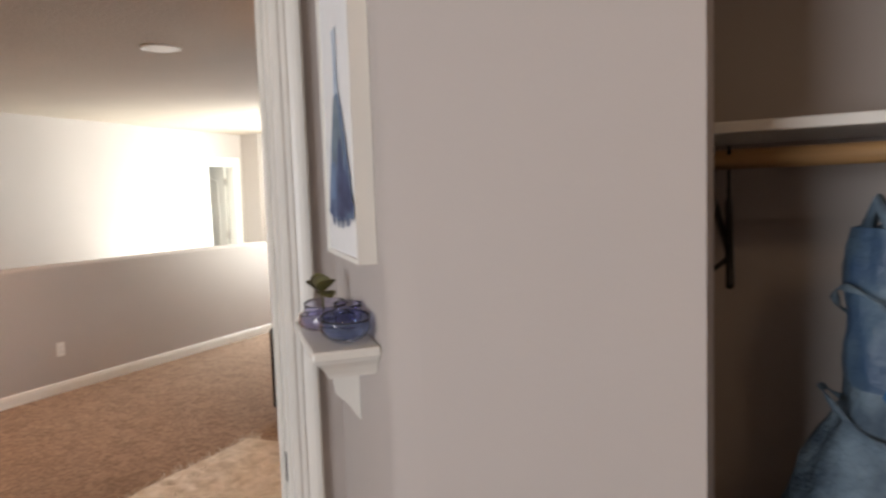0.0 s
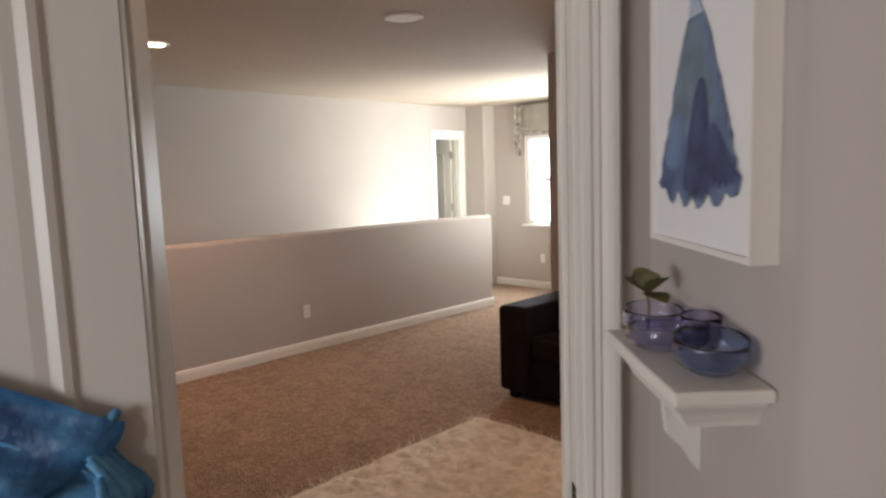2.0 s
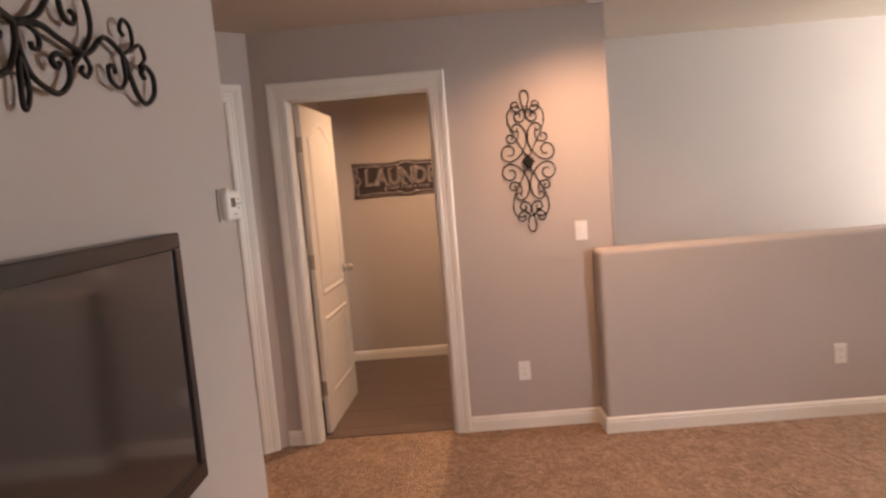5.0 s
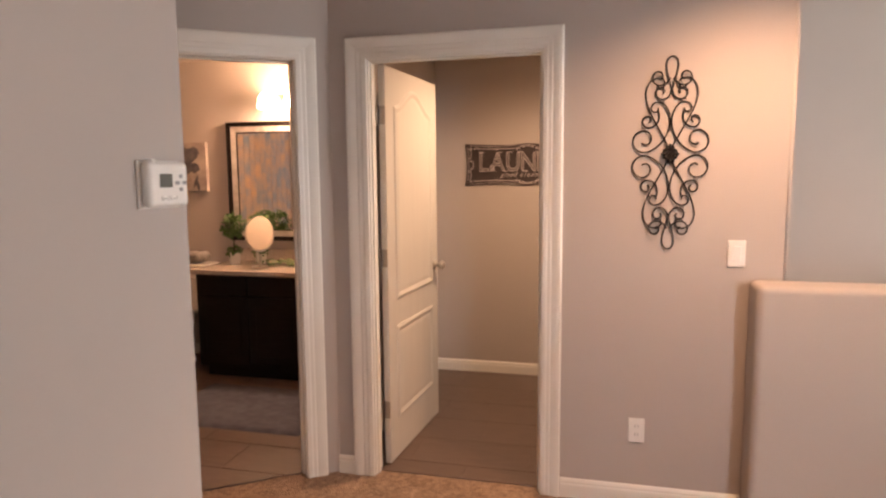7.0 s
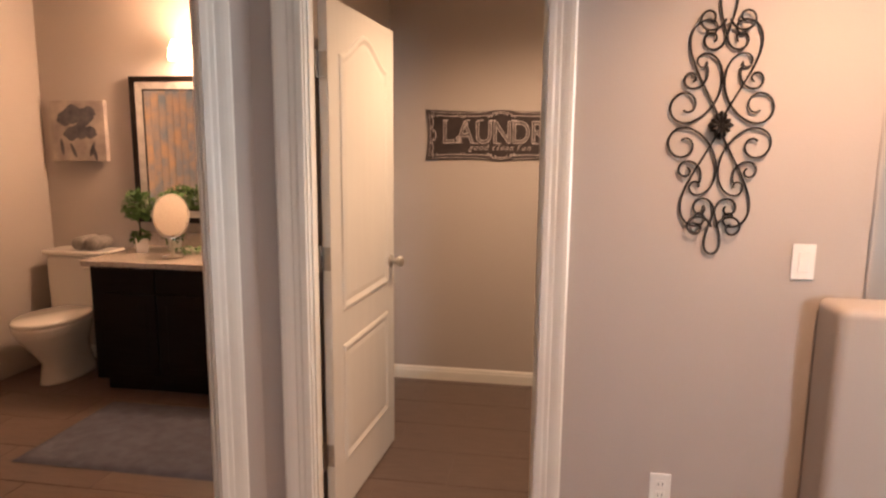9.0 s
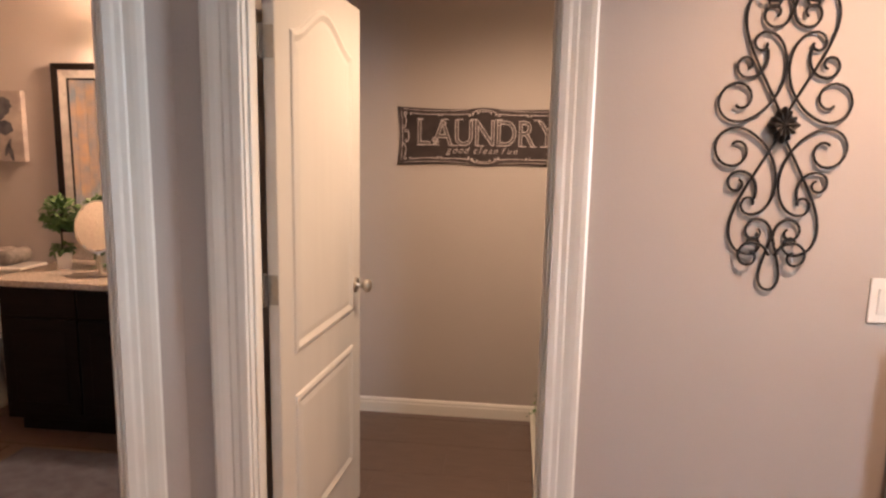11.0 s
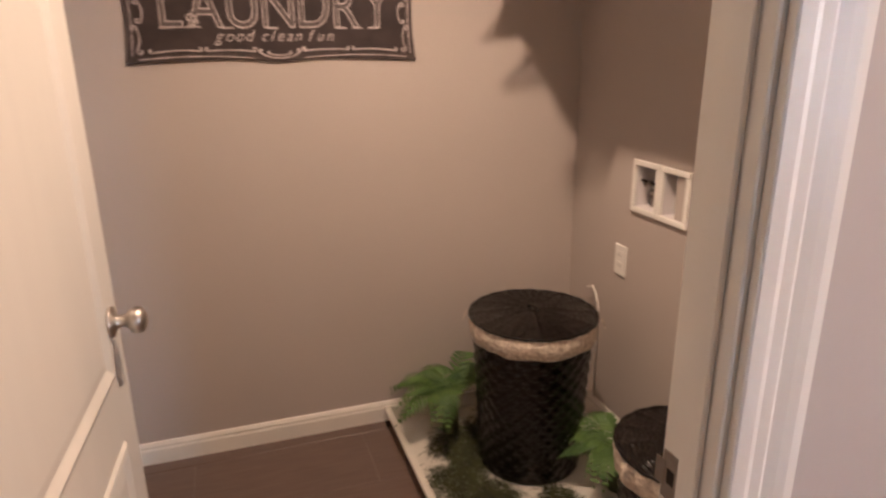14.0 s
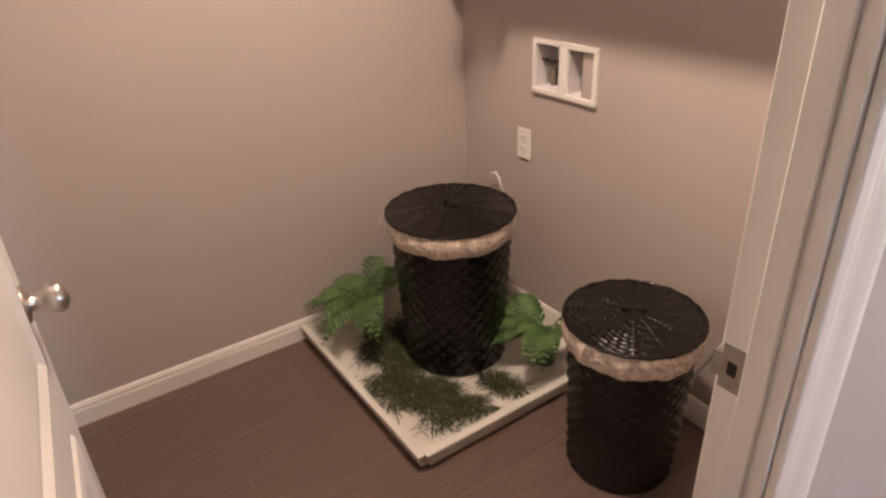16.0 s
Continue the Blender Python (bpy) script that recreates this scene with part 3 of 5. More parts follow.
part("grille", lathe(bmesh.new(), [(0.099, -0.004), (0.09, -0.0075), (0.03, -0.0085)], seg=36), PLATE, t)
t = thing("smoke_detector", pose(-5.19, 2.035, H), "round white smoke detector on the ceiling", "smoke detector")
part("body", lathe(bmesh.new(), [(0.062, 0), (0.062, -0.018), (0.05, -0.034), (0.02, -0.038)], seg=28), PLATE, t, smooth=True)

# television, wall decor above it, thermostat, console with figurines
tv = thing("television", on(-2.655, 0.505, 1.14, NORTH), "black flat-screen television hung on the wall", "television")
part("case", boxed((-0.470, -0.002, -0.30), (0.470, 0.045, 0.30), 0.006), BEZEL, tv)
part("screen", boxed((-0.435, -0.006, -0.255), (0.435, -0.0025, 0.262)), SCREEN, tv, "dark glossy screen")
for lo, hi in (((-0.470, -0.012, 0.262), (0.470, -0.002, 0.30)), ((-0.470, -0.012, -0.30), (0.470, -0.002, -0.255)), ((-0.470, -0.012, -0.255), (-0.435, -0.002, 0.262)), ((0.435, -0.012, -0.255), (0.470, -0.002, 0.262))):
    part("bezel", boxed(lo, hi, 0.003, 1), BEZEL, tv)
part("wall_bracket", boxed((-0.2, 0.045, -0.15), (0.2, 0.0455, 0.15)), IRON, tv)

dec = thing("scroll_wall_art", on(-2.675, 0.461, 1.885, NORTH), "dark bronze scroll wall art with a looped drop over the television", "wall decor")


def spline(ctrl, n=7):
    """A smooth flat line through its turning points."""
    c = [Vector(p) for p in ctrl]
    c = [2 * c[0] - c[1]] + c + [2 * c[-1] - c[-2]]
    out = []
    for p0, p1, p2, p3 in zip(c, c[1:], c[2:], c[3:]):
        out += [0.5 * (2 * p1 + u * (p2 - p0) + u * u * (2 * p0 - 5 * p1 + 4 * p2 - p3) + u ** 3 * (3 * p1 - p0 - 3 * p2 + p3)) for u in (k / n for k in range(n))]
    return out + [c[-2]]


for s in (1, -1):
    for ctrl, thick in (([(0.0, -0.066), (0.07, -0.053), (0.125, -0.065), (0.198, -0.076), (0.232, -0.064), (0.274, -0.033), (0.307, -0.029), (0.359, -0.05), (0.38, -0.088), (0.413, -0.132), (0.45, -0.143), (0.494, -0.115), (0.498, -0.075), (0.461, -0.056), (0.44, -0.074), (0.452, -0.086)], 0.0062),
                        ([(0.0, -0.066), (0.004, -0.10), (0.026, -0.143), (0.069, -0.162), (0.105, -0.165), (0.142, -0.137), (0.142, -0.102), (0.114, -0.094), (0.092, -0.106), (0.104, -0.120), (0.116, -0.110)], 0.0058),
                        ([(0.198, -0.076), (0.165, -0.10), (0.146, -0.128)], 0.0055),
                        ([(0.200, -0.078), (0.220, -0.100), (0.203, -0.121), (0.184, -0.113), (0.192, -0.104)], 0.005),
                        ([(0.198, -0.076), (0.236, -0.03), (0.236, 0.02), (0.205, 0.062), (0.160, 0.058), (0.140, 0.02), (0.147, -0.019), (0.173, -0.028), (0.187, -0.011), (0.172, -0.004)], 0.0055),
                        ([(0.030, -0.060), (0.060, -0.072), (0.060, -0.094), (0.042, -0.099), (0.038, -0.088)], 0.005),
                        ([(0.358, -0.052), (0.360, -0.102), (0.330, -0.124), (0.294, -0.112), (0.291, -0.086), (0.312, -0.082), (0.318, -0.096)], 0.005),
                        ([(0.362, -0.048), (0.408, -0.022), (0.410, 0.018), (0.378, 0.030), (0.360, 0.006), (0.374, -0.006)], 0.005),
                        ([(0.393, -0.036), (0.444, -0.012), (0.466, -0.036), (0.436, -0.060)], 0.005),
                        ([(0.0, -0.064), (0.05, -0.047), (0.085, -0.02), (0.108, 0.02), (0.092, 0.068), (0.04, 0.098), (0.0, 0.104)], 0.006)):
        iron(spline(ctrl), s, 1, dec, thick, -0.02)
drop = [(0.019 * math.sin(t * math.pi / 12) * (0.55 + 0.45 * math.cos(t * math.pi / 24)), -0.118 - 0.088 * math.sin(t * math.pi / 24) ** 1.3) for t in range(25)]
iron([Vector(p) for p in drop], 1, 1, dec, 0.005, -0.02)
for x in (-0.2, 0.2):
    part("standoff", boxed((x - 0.004, -0.02, -0.080), (x + 0.004, 0, -0.072)), IRON, dec)

BUTTON = material("grey_button", (0.30, 0.30, 0.30), 0.55)
th = thing("thermostat", on(-3.625, 0.461, 1.490, NORTH), "white wall thermostat with a small grey display", "thermostat")
part("backplate", boxed((-0.066, -0.006, -0.050), (0.066, 0, 0.050), 0.003), PLATE, th)
part("case", boxed((-0.062, -0.032, -0.047), (0.062, -0.006, 0.047), 0.011, 5), PLATE, th)
part("hood", boxed((-0.050, -0.029, 0.040), (-0.036, -0.010, 0.053), 0.004, 3), PLATE, th)
part("display", boxed((-0.034, -0.0332, -0.006), (0.006, -0.0315, 0.022), 0.0006, 1), LCD, th, "grey liquid-crystal display")
for x, z, w in ((0.034, 0.017, 0.005), (0.034, -0.011, 0.005), (0.022, 0.003, 0.007), (0.046, 0.003, 0.006)):
    part("button", boxed((x - w, -0.0336, z - 0.0038), (x + w, -0.0315, z + 0.0038), 0.0015, 2), BUTTON, th)
for x in (-0.020, 0.008):
    part("rocker_key", boxed((x - 0.010, -0.0338, -0.034), (x + 0.010, -0.0315, -0.024), 0.0025, 2), PLATE, th, "white oblong key")
    part("key_mark", boxed((x - 0.006, -0.0341, -0.0300), (x + 0.006, -0.0337, -0.0280)), BUTTON, th)

con = thing("media_console", pose(-2.55, 0.665, 0), "dark wood media console under the television", "console")
part("top", boxed((-0.50, -0.19, 0.43), (0.50, 0.19, 0.46), 0.004), DARKWOOD, con)
part("body", boxed((-0.48, -0.18, 0.06), (0.48, 0.17, 0.43), 0.003), DARKWOOD, con)
for x in (-0.24, 0.24):
    d = part("door", boxed((x - 0.225, 0.1705, 0.08), (x + 0.225, 0.186, 0.415), 0.003), DARKWOOD, con)
    part("knob", lathe(bmesh.new(), [(0.006, 0.186), (0.012, 0.2), (0.010, 0.208)], (x - math.copysign(0.2, x), 0, 0.27), 12, "y"), NICKEL, d)
for x in (-0.44, 0.44):
    for y in (-0.15, 0.14):
        part("foot", boxed((x - 0.025, y - 0.025, 0), (x + 0.025, y + 0.025, 0.06)), DARKWOOD, con)
fg = thing("candle_holder", pose(-2.99, 0.62, 0.46, 0, 0, 65), "black iron candle holder with a ringed finial", "candle holder", "iron figurines")
part("stem", lathe(bmesh.new(), [(0.045, 0), (0.045, 0.008), (0.016, 0.02), (0.010, 0.10), (0.018, 0.13), (0.009, 0.16), (0.013, 0.20), (0.006, 0.225), (0.0015, 0.285)], seg=14), IRON, fg, smooth=True)
for s in (1, -1):
    part("ring", tube(bmesh.new(), [(s * 0.017 + 0.014 * math.cos(a * math.pi / 8), 0, 0.235 + 0.014 * math.sin(a * math.pi / 8)) for a in range(16)], 0.003, 6, True), IRON, fg)
fg = thing("figurine", pose(-2.90, 0.56, 0.46), "dark iron figurine with a pointed top", "figurine", "iron figurines")
part("body", lathe(bmesh.new(), [(0.04, 0), (0.042, 0.02), (0.022, 0.05), (0.03, 0.11), (0.024, 0.16), (0.030, 0.20), (0.016, 0.24), (0.020, 0.27), (0.002, 0.32)], seg=12), IRON, fg, smooth=True)

# sofa, cushion, rug
sofa = thing("sofa", pose(-1.88, 3.93, 0), "dark brown leather sofa against the wall", "sofa")
part("base", boxed((-1.08, -0.44, 0.05), (1.08, 0.46, 0.30), 0.02), LEATHER, sofa)
for s in (-1, 1):
    part("arm", boxed((s * 1.115 - 0.125, -0.475, 0.05), (s * 1.115 + 0.125, 0.46, 0.635), 0.035, 4), LEATHER, sofa, smooth=False)
part("backrest", boxed((-0.99, 0.18, 0.25), (0.99, 0.46, 0.67), 0.05, 4), LEATHER, sofa)
for x in (-0.66, 0.0, 0.66):
    part("seat_cushion", boxed((x - 0.325, -0.46, 0.29), (x + 0.325, 0.2, 0.45), 0.04, 4), LEATHER, sofa)
    part("back_cushion", boxed((x - 0.325, 0.04, 0.44), (x + 0.325, 0.24, 0.70), 0.06, 4), LEATHER, sofa)
for x in (-1.15, 1.15):
    for y in (-0.4, 0.4):
        part("foot", boxed((x - 0.03, y - 0.03, 0), (x + 0.03, y + 0.03, 0.06)), DARKWOOD, sofa)


def cushion(w, h, d):
    bm = bmesh.new()
    bmesh.ops.create_grid(bm, x_segments=14, y_segments=14, size=0.5)
    for v in list(bm.verts):
        x, y = v.co.x * 2, v.co.y * 2
        k = (1 - x ** 4) * (1 - y ** 4)
        v.co = Vector((x * w / 2, d / 2 * k, y * h / 2))
    geo = bmesh.ops.duplicate(bm, geom=bm.faces[:] + bm.edges[:] + bm.verts[:])
    for v in geo["geom"]:
        if isinstance(v, bmesh.types.BMVert):
            v.co.y = -v.co.y
    bmesh.ops.remove_doubles(bm, verts=bm.verts, dist=0.0008)
    return bm


p = part("cushion", cushion(0.32, 0.32, 0.11), PILLOW, None, "tan and brown square cushion propped on the sofa", True, category="cushion")
p.matrix_world = pose(-2.70, 3.88, 0.575, -14, 4, -38)

rug = bmesh.new()
bmesh.ops.create_grid(rug, x_segments=110, y_segments=110, size=0.5)
for v in rug.verts:
    x, y = v.co.x, v.co.y
    e = min(0.5 - abs(x), 0.5 - abs(y))
    q = Vector((x * 9, y * 9, 0))
    z = 0.006 + min(1, e * 22) * (0.034 + 0.022 * noise.noise(q * 2.2) + 0.014 * noise.noise(q * 6.5))
    v.co = Vector((x * 1.75 + 0.018 * noise.noise(q * 1.3), y * 1.95 + 0.018 * noise.noise(q * 1.5 + Vector((7, 3, 1))), max(0.002, z)))
rug = part("shag_rug", rug, RUG, None, "white shaggy fur rug on the carpet", True, category="rug")
rug.matrix_world = pose(-2.085, 2.09, 0.001)
rng = random.Random(4)
bm = bmesh.new()
for k in range(9000):
    x, y = rng.uniform(-0.875, 0.875), rng.uniform(-0.975, 0.975)
    a, l = rng.uniform(0, 6.28), rng.uniform(0.02, 0.05)
    dx, dy = math.cos(a) * l, math.sin(a) * l
    h = rng.uniform(0.022, 0.045)
    w = 0.003
    bm.faces.new([bm.verts.new(q) for q in ((x - w * math.sin(a), y + w * math.cos(a), h * 0.4), (x + w * math.sin(a), y - w * math.cos(a), h * 0.4), (x + dx, y + dy, h + 0.012))])
part("fur", bm, RUG, rug, kind="stuff")

# alcove window
win = thing("window_1", on(-4.99, 7.12, 1.425, SOUTH), "bright white-framed window of the alcove", "window", kind="structure")
for lo, hi in (((-0.63, -0.03, -0.575), (-0.585, 0.03, 0.575)), ((0.585, -0.03, -0.575), (0.63, 0.03, 0.575)), ((-0.585, -0.03, 0.53), (0.585, 0.03, 0.575)), ((-0.585, -0.03, -0.575), (0.585, 0.03, -0.53)), ((-0.585, -0.025, -0.02), (0.585, 0.025, 0.02))):
    part("window_frame", boxed(lo, hi, 0.003, 1), PLATE, win)
part("window_sill", boxed((-0.68, -0.10, -0.605), (0.68, 0.02, -0.577), 0.004), TRIM, win)
part("backdrop", boxed((-6.6, 7.6, 0.2), (-4.0, 7.62, 2.8)), SKYPANE, None, "blank bright sky beyond the window", kind="structure")
val = thing("window_valance", on(-4.99, 7.04, 2.2, SOUTH), "patterned fabric valance with gathered tails over the window", "valance")
bm = bmesh.new()
n = 48
rows = []
for j in range(9):
    rows.append([bm.verts.new((-0.64 + 1.28 * i / n, -0.045 - 0.003 * math.sin(i * 0.9) - 0.02 * math.sin(j / 8 * 3.14), 0.2 - j / 8 * (0.30 + 0.10 * math.sin(math.pi * i / n)) )) for i in range(n + 1)])
for r0, r1 in zip(rows, rows[1:]):
    for i in range(n):
        bm.faces.new((r0[i], r0[i + 1], r1[i + 1], r1[i]))
part("swag", bm, material("plain_swag", (0.30, 0.27, 0.235), 0.9, vary=0.1, scale=12), val, "plain beige swag", True)
part("trim_band", tube(bmesh.new(), [(-0.64 + 1.28 * i / n, -0.05 - 0.014 * math.sin(i * 0.9), 0.2 - 0.30 - 0.10 * math.sin(math.pi * i / n)) for i in range(n + 1)], 0.016, 7), VALANCE, val, "patterned edge band", True)
for s in (-1, 1):
    bm = bmesh.new()
    rows = []
    for j in range(13):
        u = j / 12
        rows.append([bm.verts.new((s * (0.64 + 0.05 * u) + (i / 12 - 0.5) * (0.16 - 0.05 * u), -0.06 - 0.02 * math.cos(i * 1.6) * (1 - 0.3 * u), 0.2 - 0.62 * u - 0.05 * u * (i / 12))) for i in range(13)])
    for r0, r1 in zip(rows, rows[1:]):
        for i in range(12):
            bm.faces.new((r0[i], r0[i + 1], r1[i + 1], r1[i]))
    part("tail", bm, VALANCE, val, "gathered tail", True)
part("rod", tube(bmesh.new(), [(-0.73, -0.03, 0.2), (0.73, -0.03, 0.2)], 0.012, 8), IRON, val)

# curtained loft window, added out of view to go with the fill lamp
win = thing("window_2", on(0.93, 3.73, 1.475, -90), "added white-framed loft window, out of view", "window", kind="structure")
for lo, hi in (((-0.60, -0.03, -0.625), (-0.55, 0.03, 0.625)), ((0.55, -0.03, -0.625), (0.60, 0.03, 0.625)), ((-0.55, -0.03, 0.575), (0.55, 0.03, 0.625)), ((-0.55, -0.03, -0.625), (0.55, 0.03, -0.575))):
    part("window_frame", boxed(lo, hi, 0.003, 1), PLATE, win)
for y in (3.12, 4.34):
    bm = bmesh.new()
    rows = [[bm.verts.new((0.81 + 0.025 * math.sin(i * 0.95), y + (i / 40 - 0.5) * 0.2, z)) for i in range(41)] for z in (0.86, 1.2, 1.6, 2.0, 2.25)]
    for r0, r1 in zip(rows, rows[1:]):
        for i in range(40):
            bm.faces.new((r0[i], r0[i + 1], r1[i + 1], r1[i]))
    part("curtain", bm, CURT, None, "added white gathered curtain beside the unseen loft window", True, category="curtain", group="loft curtains")

# ---- bedroom ----
PW = along(dg(1.075, 0.0), dg(1.075, 1.0))  # x runs into the bedroom along the picture wall; -y faces the room
art = thing("wall_picture", PW @ pose(0.381, -0.001, 1.725), "white box-framed watercolour of a blue gown", "picture")
part("canvas", boxed((-0.150, -0.024, -0.31), (0.150, -0.002, 0.31), 0.002, 1), CANVAS, art)
for lo, hi in (((-0.155, -0.030, -0.315), (-0.148, 0, 0.315)), ((0.148, -0.030, -0.315), (0.155, 0, 0.315)), ((-0.148, -0.030, 0.308), (0.148, 0, 0.315)), ((-0.148, -0.030, -0.315), (0.148, 0, -0.308))):
    part("frame_strip", boxed(lo, hi), TRIM, art)


def brushed(x0, z0, z1, wid, y, hem, seed, lean=0.0):
    """A brush-painted patch: ragged sides, a scalloped lower edge."""
    rng = random.Random(seed)
    n, m = 22, 30
    side = [(1, k / n) for k in range(n + 1)] + [(-1, 1 - k / n) for k in range(n + 1)]
    bm = bmesh.new()
    loop = [bm.verts.new((x0 + lean * u + d * wid(u) * (1 + 0.05 * rng.uniform(-1, 1)), y, z0 + (z1 - z0) * u)) for d, u in side]
    w = wid(0)
    loop += [bm.verts.new((x0 - w + 2 * w * i / m, y, z0 - hem * (0.25 + abs(math.sin(i * 0.55 + seed)) * rng.uniform(0.6, 1.0)) * math.sin(math.pi * i / m) ** 0.5)) for i in range(1, m)]
    bm.faces.new(loop)
    return bm


NAVY = material("navy_watercolour", (0.035, 0.042, 0.095), 0.85, colour2=(0.075, 0.095, 0.19), scale=22, detail=6)
PALEB = material("washed_blue_watercolour", (0.17, 0.25, 0.40), 0.85, colour2=(0.10, 0.16, 0.32), scale=18, detail=6)
SLATE = material("slate_watercolour", (0.12, 0.155, 0.20), 0.85, colour2=(0.20, 0.26, 0.31), scale=20, detail=6)
part("painted_skirt", brushed(0.0, -0.235, -0.035, lambda u: 0.024 + 0.100 * (1 - u) ** 0.85, -0.0262, 0.030, 8), WATERC, art, "blue brush-painted skirt")
part("painted_bodice", brushed(-0.002, -0.040, 0.075, lambda u: 0.022 - 0.008 * math.sin(u * 3.0), -0.0258, 0.0, 4), WATERL, art, "pale painted bodice")
part("painted_fold", brushed(-0.010, -0.140, -0.040, lambda u: 0.018 + 0.045 * (1 - u), -0.0266, 0.018, 2), SLATE, art, "slate grey upper fold")
part("painted_fold", brushed(-0.072, -0.205, -0.145, lambda u: 0.030 * (1 - u) ** 0.6 + 0.002, -0.0268, 0.012, 5, 0.02), PALEB, art, "washed light blue fold")
part("painted_fold", brushed(0.008, -0.235, -0.110, lambda u: 0.040 * (1 - u) ** 0.5 + 0.003, -0.0270, 0.020, 9, 0.012), NAVY, art, "dark navy centre fold")
part("painted_fold", brushed(0.076, -0.225, -0.165, lambda u: 0.038 * (1 - u) ** 0.7 + 0.002, -0.0272, 0.014, 3, -0.02), NAVY, art, "dark navy side fold")

sh = thing("wall_shelf", PW @ pose(0.398, -0.001, 1.282), "small white bracket shelf under the picture", "shelf")
part("top", boxed((-0.14, -0.106, -0.016), (0.14, 0, 0.0), 0.003), TRIM, sh)
bm = bmesh.new()
prof = [(0.100, -0.017), (0.098, -0.024), (0.088, -0.034), (0.080, -0.046), (0.078, -0.052)]
for s0, s1 in zip(prof, prof[1:]):
    q = [[bm.verts.new((s * (0.128 - (0.104 - d)), y, z)) for s, y in ((-1, -0.0), (-1, -d), (1, -d), (1, -0.0))] for d, z in (s0, s1)]
    for i in range(3):
        bm.faces.new((q[0][i], q[0][i + 1], q[1][i + 1], q[1][i]))
    bm.faces.new(q[1][::-1])
part("cornice", bm, TRIM, sh)
bm = bmesh.new()
sil = [(0.0, -0.053), (0.050, -0.053), (0.048, -0.09), (0.044, -0.125), (0.020, -0.150), (0.004, -0.176), (0.0, -0.178)]
f = [[bm.verts.new((x, -d, z)) for d, z in sil] for x in (-0.070, -0.052)]
bm.faces.new(f[0])
bm.faces.new(f[1][::-1])
for i in range(len(sil)):
    j = (i + 1) % len(sil)
    bm.faces.new((f[0][i], f[1][i], f[1][j], f[0][j]))
part("bracket", bm, TRIM, sh)

VP = [(0.020, 0.0), (0.036, 0.004), (0.049, 0.016), (0.053, 0.030), (0.050, 0.043), (0.051, 0.052), (0.0485, 0.052), (0.047, 0.043), (0.049, 0.030), (0.045, 0.018), (0.032, 0.008), (0.004, 0.006)]
for x, y, k, kz, g, lab, tip in ((0.478, -0.046, 0.86, 0.74, VASEB, "small deep blue glass bowl leaning on the shelf", 8), (0.385, -0.060, 1.05, 0.60, VASE, "wide shallow violet glass bowl", -4), (0.296, -0.050, 0.86, 0.68, VASE, "violet glass bowl with a sprig in it", 5), (0.405, -0.028, 0.52, 0.95, VASE, "little blue glass cup by the wall", 4)):
    v = part("glass_bowl", lathe(bmesh.new(), [(r * k * 0.92, z * kz) for r, z in VP], seg=28), g, None, lab, True, category="vase", group="vases on the shelf")
    v.matrix_world = PW @ pose(x, y, 1.2830 + 0.0022 * abs(tip) * k * 0.25, 0, tip, 0)
sprig = thing("leaf_sprig", PW @ pose(0.290, -0.054, 1.325), "brownish green leaf sprig in a glass vase", "sprig")
SPRIG = material("olive_leaf", (0.22, 0.21, 0.06), 0.6, colour2=(0.08, 0.065, 0.04), scale=30)


def blade(bm, base, way, up, l, w, bend=0.25, n=5, fold=0.15):
    """A pointed leaf with a folded midrib."""
    base, way, up = Vector(base), Vector(way).normalized(), Vector(up).normalized()
    side = way.cross(up).normalized()
    prev = None
    for k in range(n + 1):
        u = k / n
        c = base + way * l * u - up * bend * l * u * u
        ww = w * math.sin(math.pi * min(1, u * 0.92 + 0.06)) ** 0.8
        row = (bm.verts.new(c + side * ww + up * fold * ww), bm.verts.new(c), bm.verts.new(c - side * ww + up * fold * ww))
        if prev:
            bm.faces.new((prev[0], prev[1], row[1], row[0]))
            bm.faces.new((prev[1], prev[2], row[2], row[1]))
        prev = row


part("stalk", tube(bmesh.new(), [(0, 0, -0.045), (0.004, 0, 0.0), (-0.004, -0.005, 0.03)], 0.0018, 5), SPRIG, sprig)
for a, e, l in ((190, 62, 0.050), (215, 40, 0.046), (20, 48, 0.052), (10, 5, 0.045), (170, 80, 0.040)):
    bm = bmesh.new()
    w = (math.cos(radians(a)) * math.cos(radians(e)), math.sin(radians(a)) * math.cos(radians(e)), math.sin(radians(e)))
    blade(bm, (0, 0, 0.015), w, (-w[0] * 0.5, -w[1] * 0.5, 1), l, 0.018)
    part("leaf", bm, SPRIG, sprig, smooth=True)

# blue costume gown hanging on the bedroom door
HP = door_3.matrix_world @ pose(0.012, -0.160, 0, 0, 0, -167)  # door leaf's frame; y = 0.035 is the face towards the room


